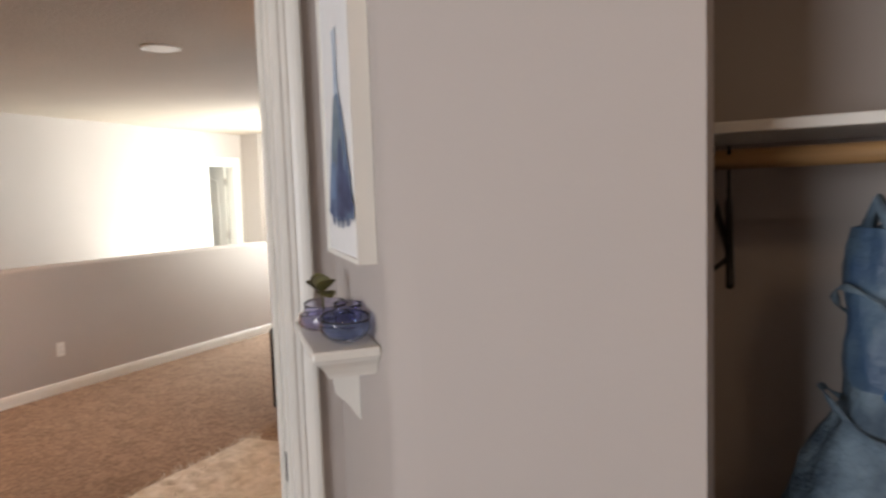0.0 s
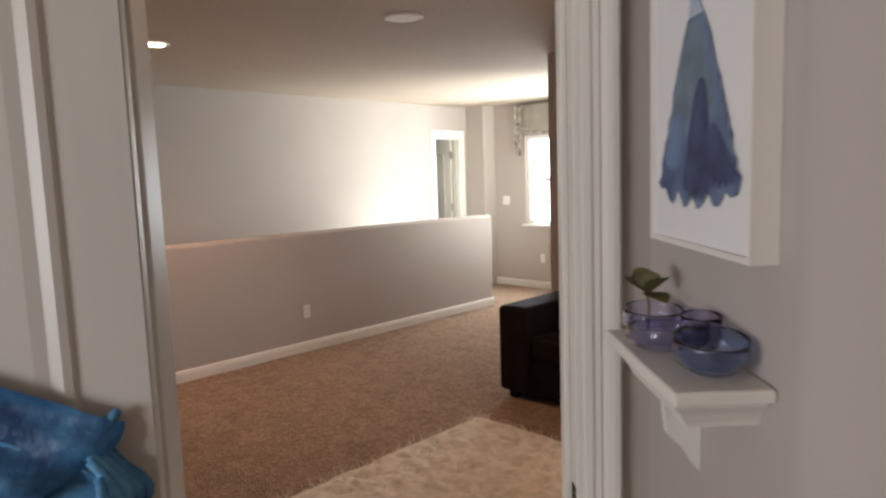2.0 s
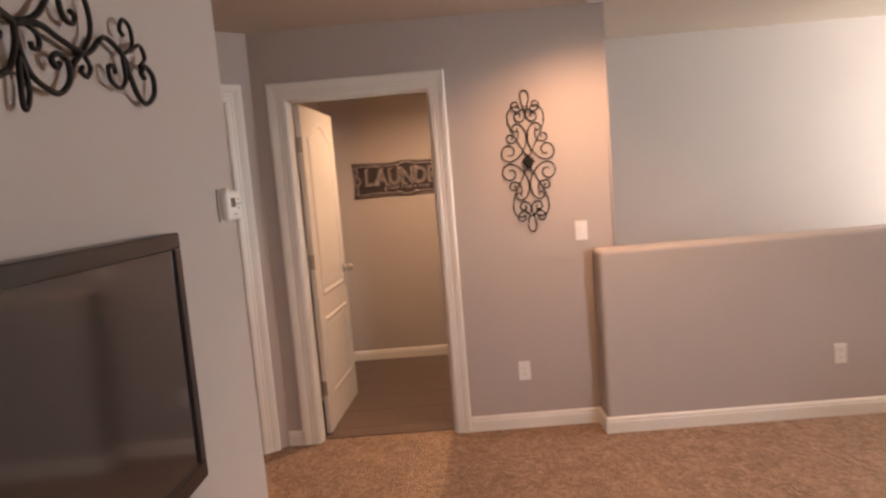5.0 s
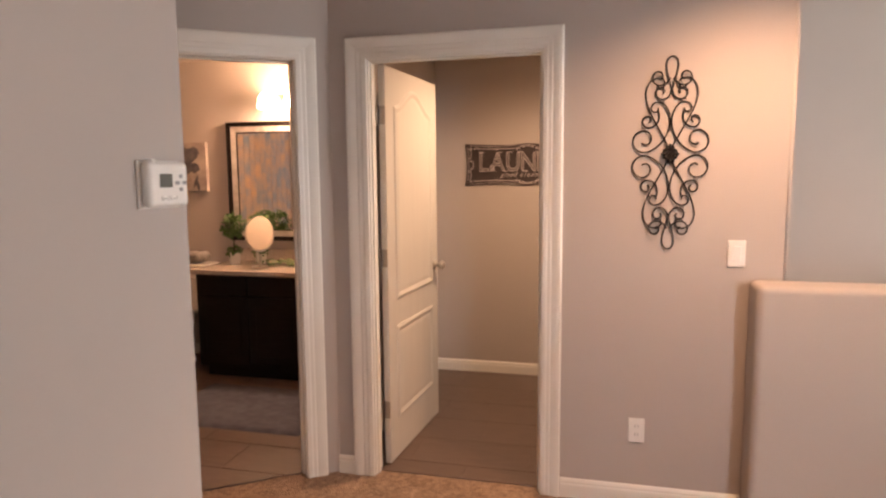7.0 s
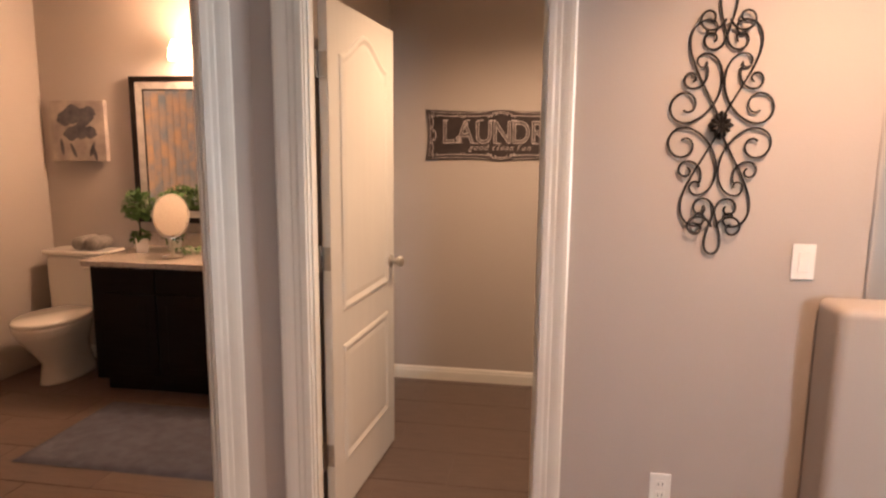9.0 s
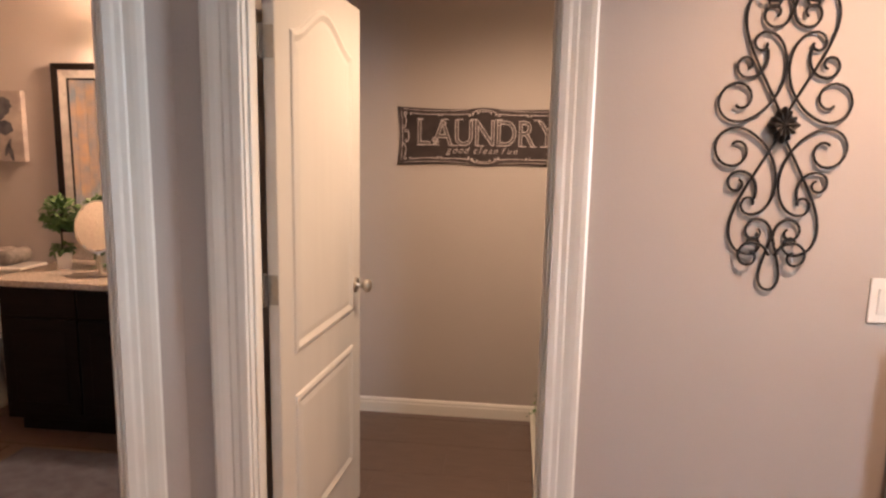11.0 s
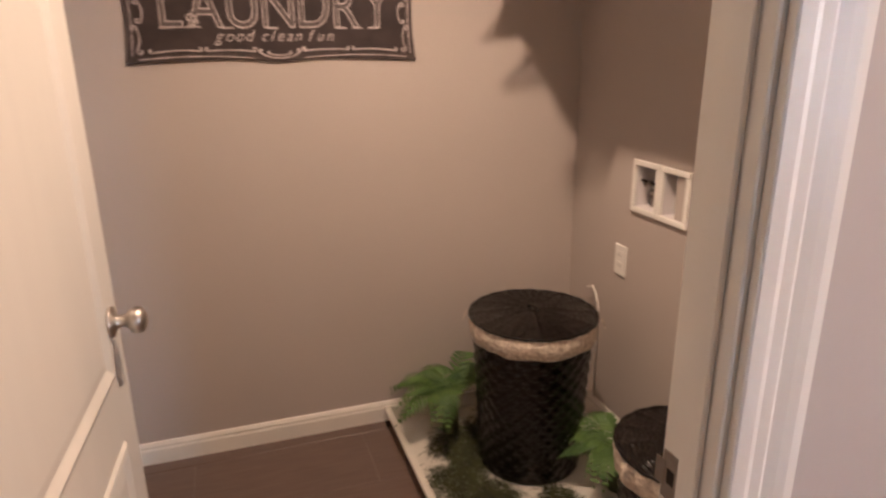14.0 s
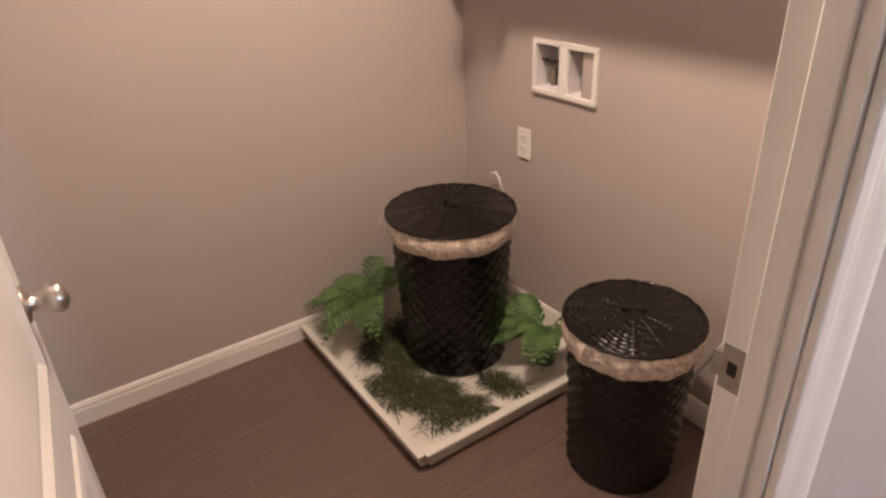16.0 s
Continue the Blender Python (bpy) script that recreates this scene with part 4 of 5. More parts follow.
def skirt(cx, cz, r, a0, a1, amp, folds, y, curlin, seed):
    rng = random.Random(seed)
    bm = bmesh.new()
    na, nr = 90, 26
    rows = []
    for j in range(nr + 1):
        u = j / nr
        row = []
        for i in range(na + 1):
            t = i / na
            a = radians(a0 + (a1 - a0) * t)
            rr = 0.05 + (r - 0.05) * u * (1 + 0.05 * math.sin(t * folds * 4.2 + 1))
            ph = t * folds * 2 * math.pi + 2.2 * u + 1.2 * math.sin(3 * t * math.pi + seed)
            f = (1 - 2 * abs(math.sin(ph / 2)) ** 0.7) + 0.5 * math.sin(ph * 2.7 + u * 5) + 0.9 * noise.noise(Vector((t * 9, u * 5, seed)))
            yy = y + 0.02 + 0.015 * u + amp * u * (0.9 + f)
            if u > 0.86:
                yy += curlin * math.sin((u - 0.86) / 0.14 * math.pi)
            row.append(bm.verts.new((cx + math.cos(a) * rr, yy, cz + math.sin(a) * rr)))
        rows.append(row)
    for p0, p1 in zip(rows, rows[1:]):
        for i in range(na):
            bm.faces.new((p0[i], p0[i + 1], p1[i + 1], p1[i]))
    return bm


dress = thing("costume_gown", HP, "shiny blue satin costume gown hanging on the door", "dress")
part("overskirt", skirt(0.56, 1.42, 0.60, -155, -50, 0.017, 6.5, 0.040, 0.014, 3), TEAL, dress, "dark blue glossy overskirt", True)
part("underskirt", skirt(0.56, 1.36, 0.62, -152, -52, 0.010, 11, 0.036, 0.006, 5), TEALT, dress, "lighter blue underskirt", True)
bm = lathe(bmesh.new(), [(0.06, 1.38), (0.075, 1.45), (0.09, 1.56), (0.07, 1.66)], (0.56, 0.075, 0), 20)
for v in bm.verts:
    v.co.y = 0.072 + (v.co.y - 0.075) * 0.35
part("bodice", bm, TEAL, dress, smooth=True)
for k in range(5):
    part("hem_ruffle", tube(bmesh.new(), [(0.004 + 0.012 * k + 0.03 * math.sin(j * 0.45 + k), 0.062 + 0.012 * k + 0.008 * math.cos(j * 0.9 + k), 1.175 - 0.022 * k - 0.013 * j) for j in range(13)], 0.013, 8, False, lambda u: 0.35 + 0.65 * math.sin(math.pi * (u * 0.85 + 0.1))), TEALT, dress, "gathered light blue ruffle", True)
part("hanger", tube(bmesh.new(), [(0.48, 0.06, 1.66), (0.56, 0.06, 1.70), (0.64, 0.06, 1.66)], 0.005, 6), IRON, dress)
part("hook", tube(bmesh.new(), [(0.56, 0.06, 1.70), (0.56, 0.06, 1.74), (0.56, 0.045, 1.76), (0.56, 0.036, 1.75)], 0.004, 6), IRON, dress)

bl = thing("bedroom_ceiling_light", pose(0.75, -0.25, H), "round white bedroom ceiling light, switched on", "ceiling light")
part("canopy", lathe(bmesh.new(), [(0.15, 0.0), (0.155, -0.012), (0.14, -0.03)], seg=32), PLATE, bl, smooth=True)
# closet
cs = thing("closet_shelf", pose(0, 0, 0), "white closet shelf with its cleat", "shelf")
part("board", boxed((-0.297, 1.16, 1.596), (1.897, 1.497, 1.615), 0.002, 1), TRIM, cs)
part("cleat", boxed((-0.297, 1.477, 1.44), (1.897, 1.497, 1.56)), PAINT, cs)
part("side_cleat", boxed((-0.297, 1.0, 1.50), (-0.28, 1.477, 1.595)), TRIM, cs)
rod = part("closet_rod", tube(bmesh.new(), [(-0.296, 1.20, 1.555), (1.896, 1.20, 1.555)], 0.017, 14), WOODROD, None, "round wooden closet rod", True, category="rod")


def hanger_bm():
    bm = tube(bmesh.new(), [(0, -0.21, -0.17), (0, -0.10, -0.11), (0, 0, -0.055), (0, 0.10, -0.11), (0, 0.21, -0.17)], 0.006, 7)
    tube(bm, [(0, -0.21, -0.17), (0, 0.21, -0.17)], 0.005, 7)
    tube(bm, [(0, 0, -0.055), (0, 0, -0.01), (0, 0.016, 0.006), (0, 0.018, 0.02), (0, 0.0, 0.036), (0, -0.018, 0.024)], 0.003, 6)
    return bm


for x, a in ((-0.055, 3), (-0.078, -4)):
    h_ = part("clothes_hanger", hanger_bm(), IRON, None, "empty black clothes hanger on the rod", True, category="hanger", group="empty hangers")
    h_.matrix_world = pose(x, 1.20, 1.540, 0, 0, a)


BODICE = material("dark_blue_satin", (0.035, 0.075, 0.15), 0.5, colour2=(0.10, 0.16, 0.22), scale=14, bump=0.3, bump_scale=50)


def hung_dress(x, y, rot, k, mat, label):
    t = thing("hanging_dress", pose(x, y, 0, 0, 0, rot), label, "dress", "dresses in the closet")
    bm = bmesh.new()
    rows = []
    for j in range(31):
        u = j / 30
        z = 1.44 - 0.92 * u
        wx = (0.085 + 0.02 * math.sin(u * 9)) if u < 0.27 else 0.085 + (1 - math.exp(-(u - 0.27) * 4)) * 0.17 * k
        row = []
        for i in range(56):
            a = 2 * math.pi * i / 56
            f = 1 + (0.10 * max(0, u - 0.25)) * math.sin(9 * a + 3 * u) + 0.16 * noise.noise(Vector((math.cos(a) * 2.5, math.sin(a) * 2.5, z * 9))) + 0.07 * noise.noise(Vector((math.cos(a) * 7, math.sin(a) * 7, z * 22)))
            row.append(bm.verts.new((wx * f * math.cos(a), wx * 0.8 * f * math.sin(a), z)))
        rows.append(row)
    bod = bmesh.new()
    for j, (p0, p1) in enumerate(zip(rows, rows[1:])):
        for i in range(56):
            quad = (p0[i], p0[(i + 1) % 56], p1[(i + 1) % 56], p1[i])
            if j < 8:
                bod.faces.new([bod.verts.new(v.co) for v in quad])
            else:
                bm.faces.new(quad)
    bmesh.ops.remove_doubles(bod, verts=bod.verts, dist=0.0002)
    bmesh.ops.delete(bm, geom=[v for v in bm.verts if not v.link_faces], context="VERTS")
    part("skirt", bm, mat, t, smooth=True)
    part("bodice", bod, BODICE, t, "dark blue satin bodice", True)
    for s in (-1, 1):
        part("strap", tube(bmesh.new(), [(s * 0.07, 0.02, 1.43), (s * 0.06, 0, 1.48), (s * 0.045, -0.02, 1.43)], 0.012, 8), mat, t, smooth=True)
    part("sash", lathe(bmesh.new(), [(0.092, 1.175), (0.096, 1.19), (0.092, 1.205)], seg=32), TEAL, t, "dark blue sash", True)
    for j in range(3):
        pts = [(0.115 * math.cos(b) * (1 + 0.5 * j * 0.3), 0.10 * math.sin(b) * (1 + 0.5 * j * 0.3), 1.32 - 0.17 * j + 0.03 * math.sin(2.3 * b + j)) for b in [2 * math.pi * q / 40 for q in range(41)]]
        part("ruffle", tube(bmesh.new(), pts, 0.007, 6, False, lambda u: 0.6 + 0.4 * math.sin(u * 60)), mat, t, smooth=True)
    part("tag", boxed((0.098, -0.02, 1.36), (0.101, 0.02, 1.40)), PLATE, t, "small white tag")
    hg = part("hanger", hanger_bm(), IRON, t)
    hg.matrix_local = pose(0, 0, 1.540)


hung_dress(0.215, 1.20, 12, 0.95, DENIM, "pale blue gauzy gown hanging from the rod")
hung_dress(0.50, 1.20, -8, 0.9, DENIM, "blue layered gown hanging from the rod")

# ---- laundry ----
sg = thing("laundry_sign", on(-7.199, 0.821, 1.576, EAST), "dark chalkboard-style laundry sign with scrolled border", "sign")


def sign_outline(w, h, k):
    pts = []
    n = 40
    for i in range(n):
        u = i / n
        pts.append((-w + 2 * w * u, -h + k * (1 - (2 * u - 1) ** 2) - 0.9 * k * math.exp(-((u - 0.5) / 0.09) ** 2)))
    for i in range(14):
        u = i / 14
        pts.append((w - k * (1 - (2 * u - 1) ** 2), -h + 2 * h * u))
    for i in range(n):
        u = 1 - i / n
        pts.append((-w + 2 * w * u, h - k * (1 - (2 * u - 1) ** 2) + 0.9 * k * math.exp(-((u - 0.5) / 0.09) ** 2)))
    for i in range(14):
        u = 1 - i / 14
        pts.append((-w + k * (1 - (2 * u - 1) ** 2), -h + 2 * h * u))
    return pts


bm = bmesh.new()
o = sign_outline(0.466, 0.154, 0.014)
ring(bm, o, [(0, 0.0), (0, 0.010), (0.003, 0.012)], 0, -1)
part("board", bm, SIGNEDGE, sg)
bm = bmesh.new()
ring(bm, sign_outline(0.437, 0.130, 0.012), [(0, 0.0121), (0.0, 0.0128)], 0, -1)
part("slate", bm, SIGN, sg, "dark brown slate field")


LETTER = material("chalk_hatching", (0.17, 0.145, 0.142), 0.9, colour2=(0.06, 0.048, 0.048), scale=90)


def spell(words, size, width, x0, z, shear, gap, line):
    """Chalk lettering spread over the width; large letters are hatched and outlined."""
    made, pen = [], 0.0
    for c in words:
        if c == " ":
            pen += size * 0.3
            continue
        ob = text("letter", c, size, Matrix.Identity(4), LETTER if line else CHALK, sg, 0.0004, shear)
        rim = text("letter_outline", c, size, Matrix.Identity(4), CHALK, sg, 0, shear, None, line) if line else None
        xs = [v.co.x for v in ob.data.vertices]
        made.append((ob, rim, pen - min(xs)))
        pen += max(xs) - min(xs) + gap
    k = width / (pen - gap)
    for ob, rim, x in made:
        for o_ in (ob, rim):
            if o_:
                o_.matrix_local = pose(x0 - width / 2 + x * k, -0.0135, z, 90) @ Matrix.Diagonal((k, 1, 1, 1))


def chalk(stem, start, end, r=0.0028, name="border_scroll", flips=((1, 1),)):
    q = scroll(stem, start, end)
    for sx, sz in flips:
        part(name, tube(bmesh.new(), [(sx * v.x, -0.0138, sz * v.y) for v in q], r, 5), CHALK, sg)


spell("LAUNDRY", 0.190, 0.73, 0.012, -0.045, 0.0, 0.020, 0.0026)
spell("good clean fun", 0.050, 0.38, -0.01, -0.088, 0.4, 0.006, 0.0)
# serifs and curls of the large letters
for x, z in ((-0.34, 0.090), (-0.34, -0.047), (-0.155, -0.047), (-0.13, 0.090), (-0.055, 0.090), (-0.018, -0.047), (0.075, 0.090), (0.205, -0.047), (0.26, -0.047), (0.315, -0.047), (0.275, 0.090), (0.37, 0.090)):
    part("serif", boxed((x - 0.018, -0.0145, z - 0.003), (x + 0.018, -0.013, z + 0.003)), CHALK, sg)
for stem, start, end in (([[(-0.285, -0.045), (-0.265, -0.044), (-0.252, -0.036), (-0.250, -0.022)]], None, (0.016, 1, 1.0)),
                         ([[(-0.19, 0.088), (-0.205, 0.094), (-0.222, 0.090), (-0.225, 0.074)]], None, (0.013, 1, 0.9)),
                         ([[(0.095, 0.090), (0.082, 0.094), (0.070, 0.088), (0.068, 0.074)]], None, (0.013, 1, 0.9)),
                         ([[(-0.235, -0.045), (-0.245, -0.047), (-0.256, -0.042), (-0.258, -0.034)]], None, (0.010, -1, 0.8))):
    chalk(stem, start, end, 0.003, "letter_curl")
ALL = ((1, 1), (-1, 1), (1, -1), (-1, -1))
for stem, start, end in (([[(0.080, 0.119), (0.14, 0.113), (0.19, 0.114), (0.225, 0.117)]], (0.007, 1, 1.0), (0.006, -1, 0.9)),
                         ([[(0.245, 0.117), (0.29, 0.112), (0.34, 0.115), (0.39, 0.122)]], (0.006, 1, 0.9), (0.006, -1, 0.8)),
                         ([[(0.064, 0.122), (0.045, 0.138), (0.020, 0.141), (0.0, 0.141)]], (0.006, -1, 0.9), None),
                         ([[(0.035, 0.127), (0.025, 0.131), (0.012, 0.132), (0.0, 0.132)]], (0.004, -1, 0.8), None),
                         ([[(0.428, 0.112), (0.414, 0.090), (0.416, 0.065), (0.424, 0.045)]], (0.010, 1, 0.9), (0.009, 1, 0.9)),
                         ([[(0.410, 0.030), (0.402, 0.018), (0.402, 0.008), (0.402, 0.0)]], (0.008, -1, 0.9), None)):
    chalk(stem, start, end, 0.0027, "border_scroll", ALL)
for sx in (-1, 1):
    part("border_line", tube(bmesh.new(), [(sx * x, -0.0138, 0.143 - 0.010 * (1 - ((x - 0.25) / 0.19) ** 2)) for x in [0.08 + 0.035 * k for k in range(11)]], 0.0018, 5), CHALK, sg)
    part("border_line", tube(bmesh.new(), [(sx * x, -0.0138, -0.143 + 0.010 * (1 - ((x - 0.25) / 0.19) ** 2)) for x in [0.08 + 0.035 * k for k in range(11)]], 0.0018, 5), CHALK, sg)
    part("border_line", tube(bmesh.new(), [(sx * (0.444 - 0.008 * (1 - (z / 0.13) ** 2)), -0.0138, z) for z in [-0.13 + 0.026 * k for k in range(11)]], 0.0018, 5), CHALK, sg)

# washer supply box
wb = thing("washer_outlet_box", on(-6.645, 1.949, 1.005, SOUTH), "white recessed washer supply box with valves", "outlet box")
BOXW = material("box_inner_white", (0.66, 0.63, 0.64), 0.6, vary=0.05)
for x in (-0.074, 0.074):
    for lo, hi in (((x - 0.072, -0.012, 0.072), (x + 0.072, 0, 0.090)), ((x - 0.072, -0.012, -0.090), (x + 0.072, 0, -0.072)), ((x - 0.072, -0.012, -0.072), (x - 0.055, 0, 0.072)), ((x + 0.055, -0.012, -0.072), (x + 0.072, 0, 0.072))):
        part("flange", boxed(lo, hi, 0.003, 2), PLATE, wb)
    part("recess_back", boxed((x - 0.056, 0.075, -0.074), (x + 0.056, 0.079, 0.074)), BOXW, wb)
    for lo, hi in (((x - 0.058, 0.0005, -0.0745), (x - 0.055, 0.075, 0.0745)), ((x + 0.055, 0.0005, -0.0745), (x + 0.058, 0.075, 0.0745)), ((x - 0.055, 0.0005, -0.0745), (x + 0.055, 0.075, -0.0715)), ((x - 0.055, 0.0005, 0.0715), (x + 0.055, 0.075, 0.0745))):
        part("recess_side", boxed(lo, hi), BOXW, wb)
for x in (-0.098, -0.052):
    bm = tube(bmesh.new(), [(x, 0.045, -0.071), (x, 0.045, 0.0), (x, 0.020, 0.012), (x, 0.008, 0.004)], 0.009, 10)
    lathe(bm, [(0.013, -0.022), (0.014, -0.010), (0.012, 0.0)], (x, 0.045, -0.02), 12)
    part("valve", bm, STEEL, wb, "grey metal supply valve", True)
    bm = boxed((x - 0.016, 0.002, 0.016), (x + 0.016, 0.010, 0.026), 0.003)
    box(bm, (x - 0.004, 0.004, 0.008), (x + 0.004, 0.022, 0.02))
    part("valve_handle", bm, IRON, wb, "dark valve handle")
part("drain", lathe(bmesh.new(), [(0.024, -0.0715), (0.024, -0.064), (0.014, -0.062)], (0.078, 0.04, 0), 16), PLATE, wb)
plate(on(-6.835, 1.949, 0.715, SOUTH), "outlet", "white outlet below the washer box")
cord = part("power_cord", tube(bmesh.new(), [(-6.93, 1.93, 0.10), (-6.93, 1.925, 0.50), (-6.945, 1.92, 0.55), (-6.97, 1.92, 0.57), (-7.0, 1.92, 0.555)], 0.004, 7), PLATE, None, "white cord looped behind the hamper", True, category="cord")
cord2 = part("power_cord", tube(bmesh.new(), [(-6.02, 1.86, 0.012), (-5.93, 1.80, 0.30), (-5.85, 1.83, 0.50), (-5.80, 1.88, 0.48), (-5.76, 1.90, 0.30), (-5.74, 1.91, 0.012)], 0.004, 7), PLATE, None, "thin white cord beside the hamper", True, category="cord")

tray = thing("drip_pan", pose(-6.765, 1.54, 0.006), "white plastic washer drip pan on the tile floor", "drip pan")
part("pan", boxed((-0.40, -0.385, 0.0), (0.40, 0.385, 0.012), 0.004), TRAYM, tray)
for lo, hi, sk in (((-0.415, -0.40, 0), (0.415, -0.375, 0.065), 0), ((-0.415, 0.375, 0), (0.415, 0.40, 0.065), 0), ((-0.425, -0.375, 0), (-0.395, 0.375, 0.065), 0), ((0.395, -0.375, 0), (0.425, 0.375, 0.065), 0)):
    bm = boxed(lo, hi, 0.004)
    for v in bm.verts:
        if v.co.z > 0.03:
            v.co.x += math.copysign(0.018, v.co.x) * (abs(v.co.x) > 0.38)
            v.co.y += math.copysign(0.018, v.co.y) * (abs(v.co.y) > 0.36)
    part("rim", bm, TRAYM, tray)

rng = random.Random(11)
bm = bmesh.new()
for k in range(5200):
    r, a = rng.uniform(0.16, 0.36) + 0.03 * rng.gauss(0, 1), radians(rng.uniform(-175, 15))
    x, y = 0.06 + r * math.cos(a), -0.0 + r * math.sin(a) * 1.0
    if abs(x) > 0.36 or not -0.355 < y < 0.3 or noise.noise(Vector((x * 7, y * 7, 2))) < -0.22:
        continue
    b = rng.uniform(0, 6.28)
    l = rng.uniform(0.03, 0.085)
    blade(bm, (x, y, 0.016 + rng.random() * 0.01), (math.cos(b), math.sin(b), rng.uniform(0.05, 0.7)), (0, 0, 1), l, 0.0016, 0.5, 3)
ms = part("artificial_moss", bm, MOSS, None, "tangled dark green artificial grass in the pan", kind="stuff", category="artificial grass")
ms.matrix_world = pose(-6.765, 1.54, 0.006)


def fern(x, y, z, label, way, n, l, seed, base=0.0, group="ferns", rise=(0.5, 1.7)):
    rng = random.Random(seed)
    t = thing("fern", pose(x, y, z), label, "plant", group)
    if z < 1:
        part("stem_bundle", lathe(bmesh.new(), [(0.035, -z + 0.012), (0.028, -0.03), (0.012, 0.012)], seg=12), MOSS, t, "dark mossy base")
    if base:
        part("pot", lathe(bmesh.new(), [(0.045, 0), (0.055, base * 0.8), (0.058, base), (0.05, base), (0.045, base * 0.85)], seg=18), LEATHER, t, smooth=True)
    for k in range(n):
        az = radians(way + rng.uniform(-125, 125))
        ln = l * rng.uniform(0.7, 1.1)
        el = rng.uniform(*rise)
        dirn = Vector((math.cos(az), math.sin(az), 0))
        bm = bmesh.new()
        pts = []
        for i in range(15):
            u = i / 14
            pts.append(dirn * ln * u * (0.55 + 0.45 * math.cos(el * 0.6)) + Vector((0, 0, base + ln * (el * u - (0.22 + 0.72 * el) * u * u))))
        tube(bm, pts, 0.0022, 4, False, lambda u: 1.1 - 0.9 * u)
        side = Vector((-dirn.y, dirn.x, 0))
        for i in range(2, 15):
            u = i / 14
            w = 0.043 * math.sin(math.pi * (u * 0.82 + 0.16)) * ln / 0.25
            tan = (pts[i] - pts[i - 1]).normalized()
            for s in (-1, 1):
                blade(bm, pts[i], side * s + tan * 0.7, Vector((0, 0, 1)) - tan * tan.z, w * 1.15, 0.0060, 0.3, 3, 0.2)
        part("frond", bm, FERN, t, "green fern frond")


fern(-7.02, 1.35, 0.14, "green artificial fern beside the hamper", 215, 30, 0.29, 21, 0.0)
fern(-6.50, 1.77, 0.13, "green artificial fern in the corner of the pan", -70, 28, 0.26, 22, 0.0)


def hamper(x, y, z, r, h, label, turn):
    t = thing("hamper", pose(x, y, z, 0, 0, turn), label, "hamper", "wicker hampers")
    bm = bmesh.new()
    na, nz = 132, 110
    rows = []
    for j in range(nz + 1):
        u = j / nz
        zz = 0.004 + (h - 0.03) * u
        rr = r * (0.83 + 0.13 * u)
        row = []
        for i in range(na):
            a = 2 * math.pi * i / na
            wv = math.cos(a * 22 + math.pi * (int(u * 21.999) % 2)) * abs(math.sin(u * 22 * math.pi)) + 0.5 * abs(math.sin(u * 22 * math.pi)) + 0.5 * noise.noise(Vector((a * 4, u * 14, r * 50)))
            row.append(bm.verts.new(((rr + 0.0036 * wv) * math.cos(a), (rr + 0.0036 * wv) * math.sin(a), zz)))
        rows.append(row)
    for p0, p1 in zip(rows, rows[1:]):
        for i in range(na):
            bm.faces.new((p0[i], p0[(i + 1) % na], p1[(i + 1) % na], p1[i]))
    bm.faces.new(rows[0][::-1])
    bm.faces.new(rows[-1])
    part("body", bm, WICKER, t, "black woven wicker body", True)
    bm = bmesh.new()
    rows = []
    for j, (dr, zz) in enumerate(((0.0, h - 0.098), (0.010, h - 0.088), (0.013, h - 0.055), (0.014, h - 0.03), (0.006, h - 0.022))):
        rows.append([bm.verts.new(((r * 0.955 + dr + 0.003 * math.sin(i * 1.7) * (j in (1, 2, 3))) * math.cos(2 * math.pi * i / 72), (r * 0.955 + dr + 0.003 * math.sin(i * 1.7)) * math.sin(2 * math.pi * i / 72), zz + 0.003 * math.sin(i * 0.8))) for i in range(72)])
    for p0, p1 in zip(rows, rows[1:]):
        for i in range(72):
            bm.faces.new((p0[i], p0[(i + 1) % 72], p1[(i + 1) % 72], p1[i]))
    part("liner_band", bm, LINER, t, "cream printed cloth liner folded over the rim", True)
    bm = bmesh.new()
    nr = 48
    rows = []
    for j in range(nr + 1):
        u = 0.04 + 0.96 * j / nr
        row = []
        for i in range(120):
            a = 2 * math.pi * i / 120
            wv = math.cos(a * 20 + math.pi * ((j // 2) % 2)) * (0.9 if j % 2 else -0.3) + 1.1 * max(0.0, abs(math.cos(a * 6)) - 0.93) / 0.07
            row.append(bm.verts.new((u * (r + 0.004) * math.cos(a), u * (r + 0.004) * math.sin(a), h - 0.016 + 0.016 * (1 - u * u) + 0.0030 * (wv + 0.8 * noise.noise(Vector((a * 7, u * 15, r * 40)))) * min(1, u * 3))))
        rows.append(row)
    for p0, p1 in zip(rows, rows[1:]):
        for i in range(120):
            bm.faces.new((p0[i], p0[(i + 1) % 120], p1[(i + 1) % 120], p1[i]))
    bm.faces.new(rows[0])
    lid = part("lid", bm, WICKER, t, "round woven black lid", True)
    part("lid_rim", tube(bmesh.new(), [((r + 0.004) * math.cos(2 * math.pi * i / 60), (r + 0.004) * math.sin(2 * math.pi * i / 60), h - 0.017 + 0.002 * math.sin(i * 2.1)) for i in range(60)], 0.0055, 7, True), WICKER, lid, smooth=True)
    part("handle", tube(bmesh.new(), [(-0.030, 0, h), (-0.018, 0, h + 0.009), (0.018, 0, h + 0.009), (0.030, 0, h)], 0.0045, 7), WICKER, lid, smooth=True)
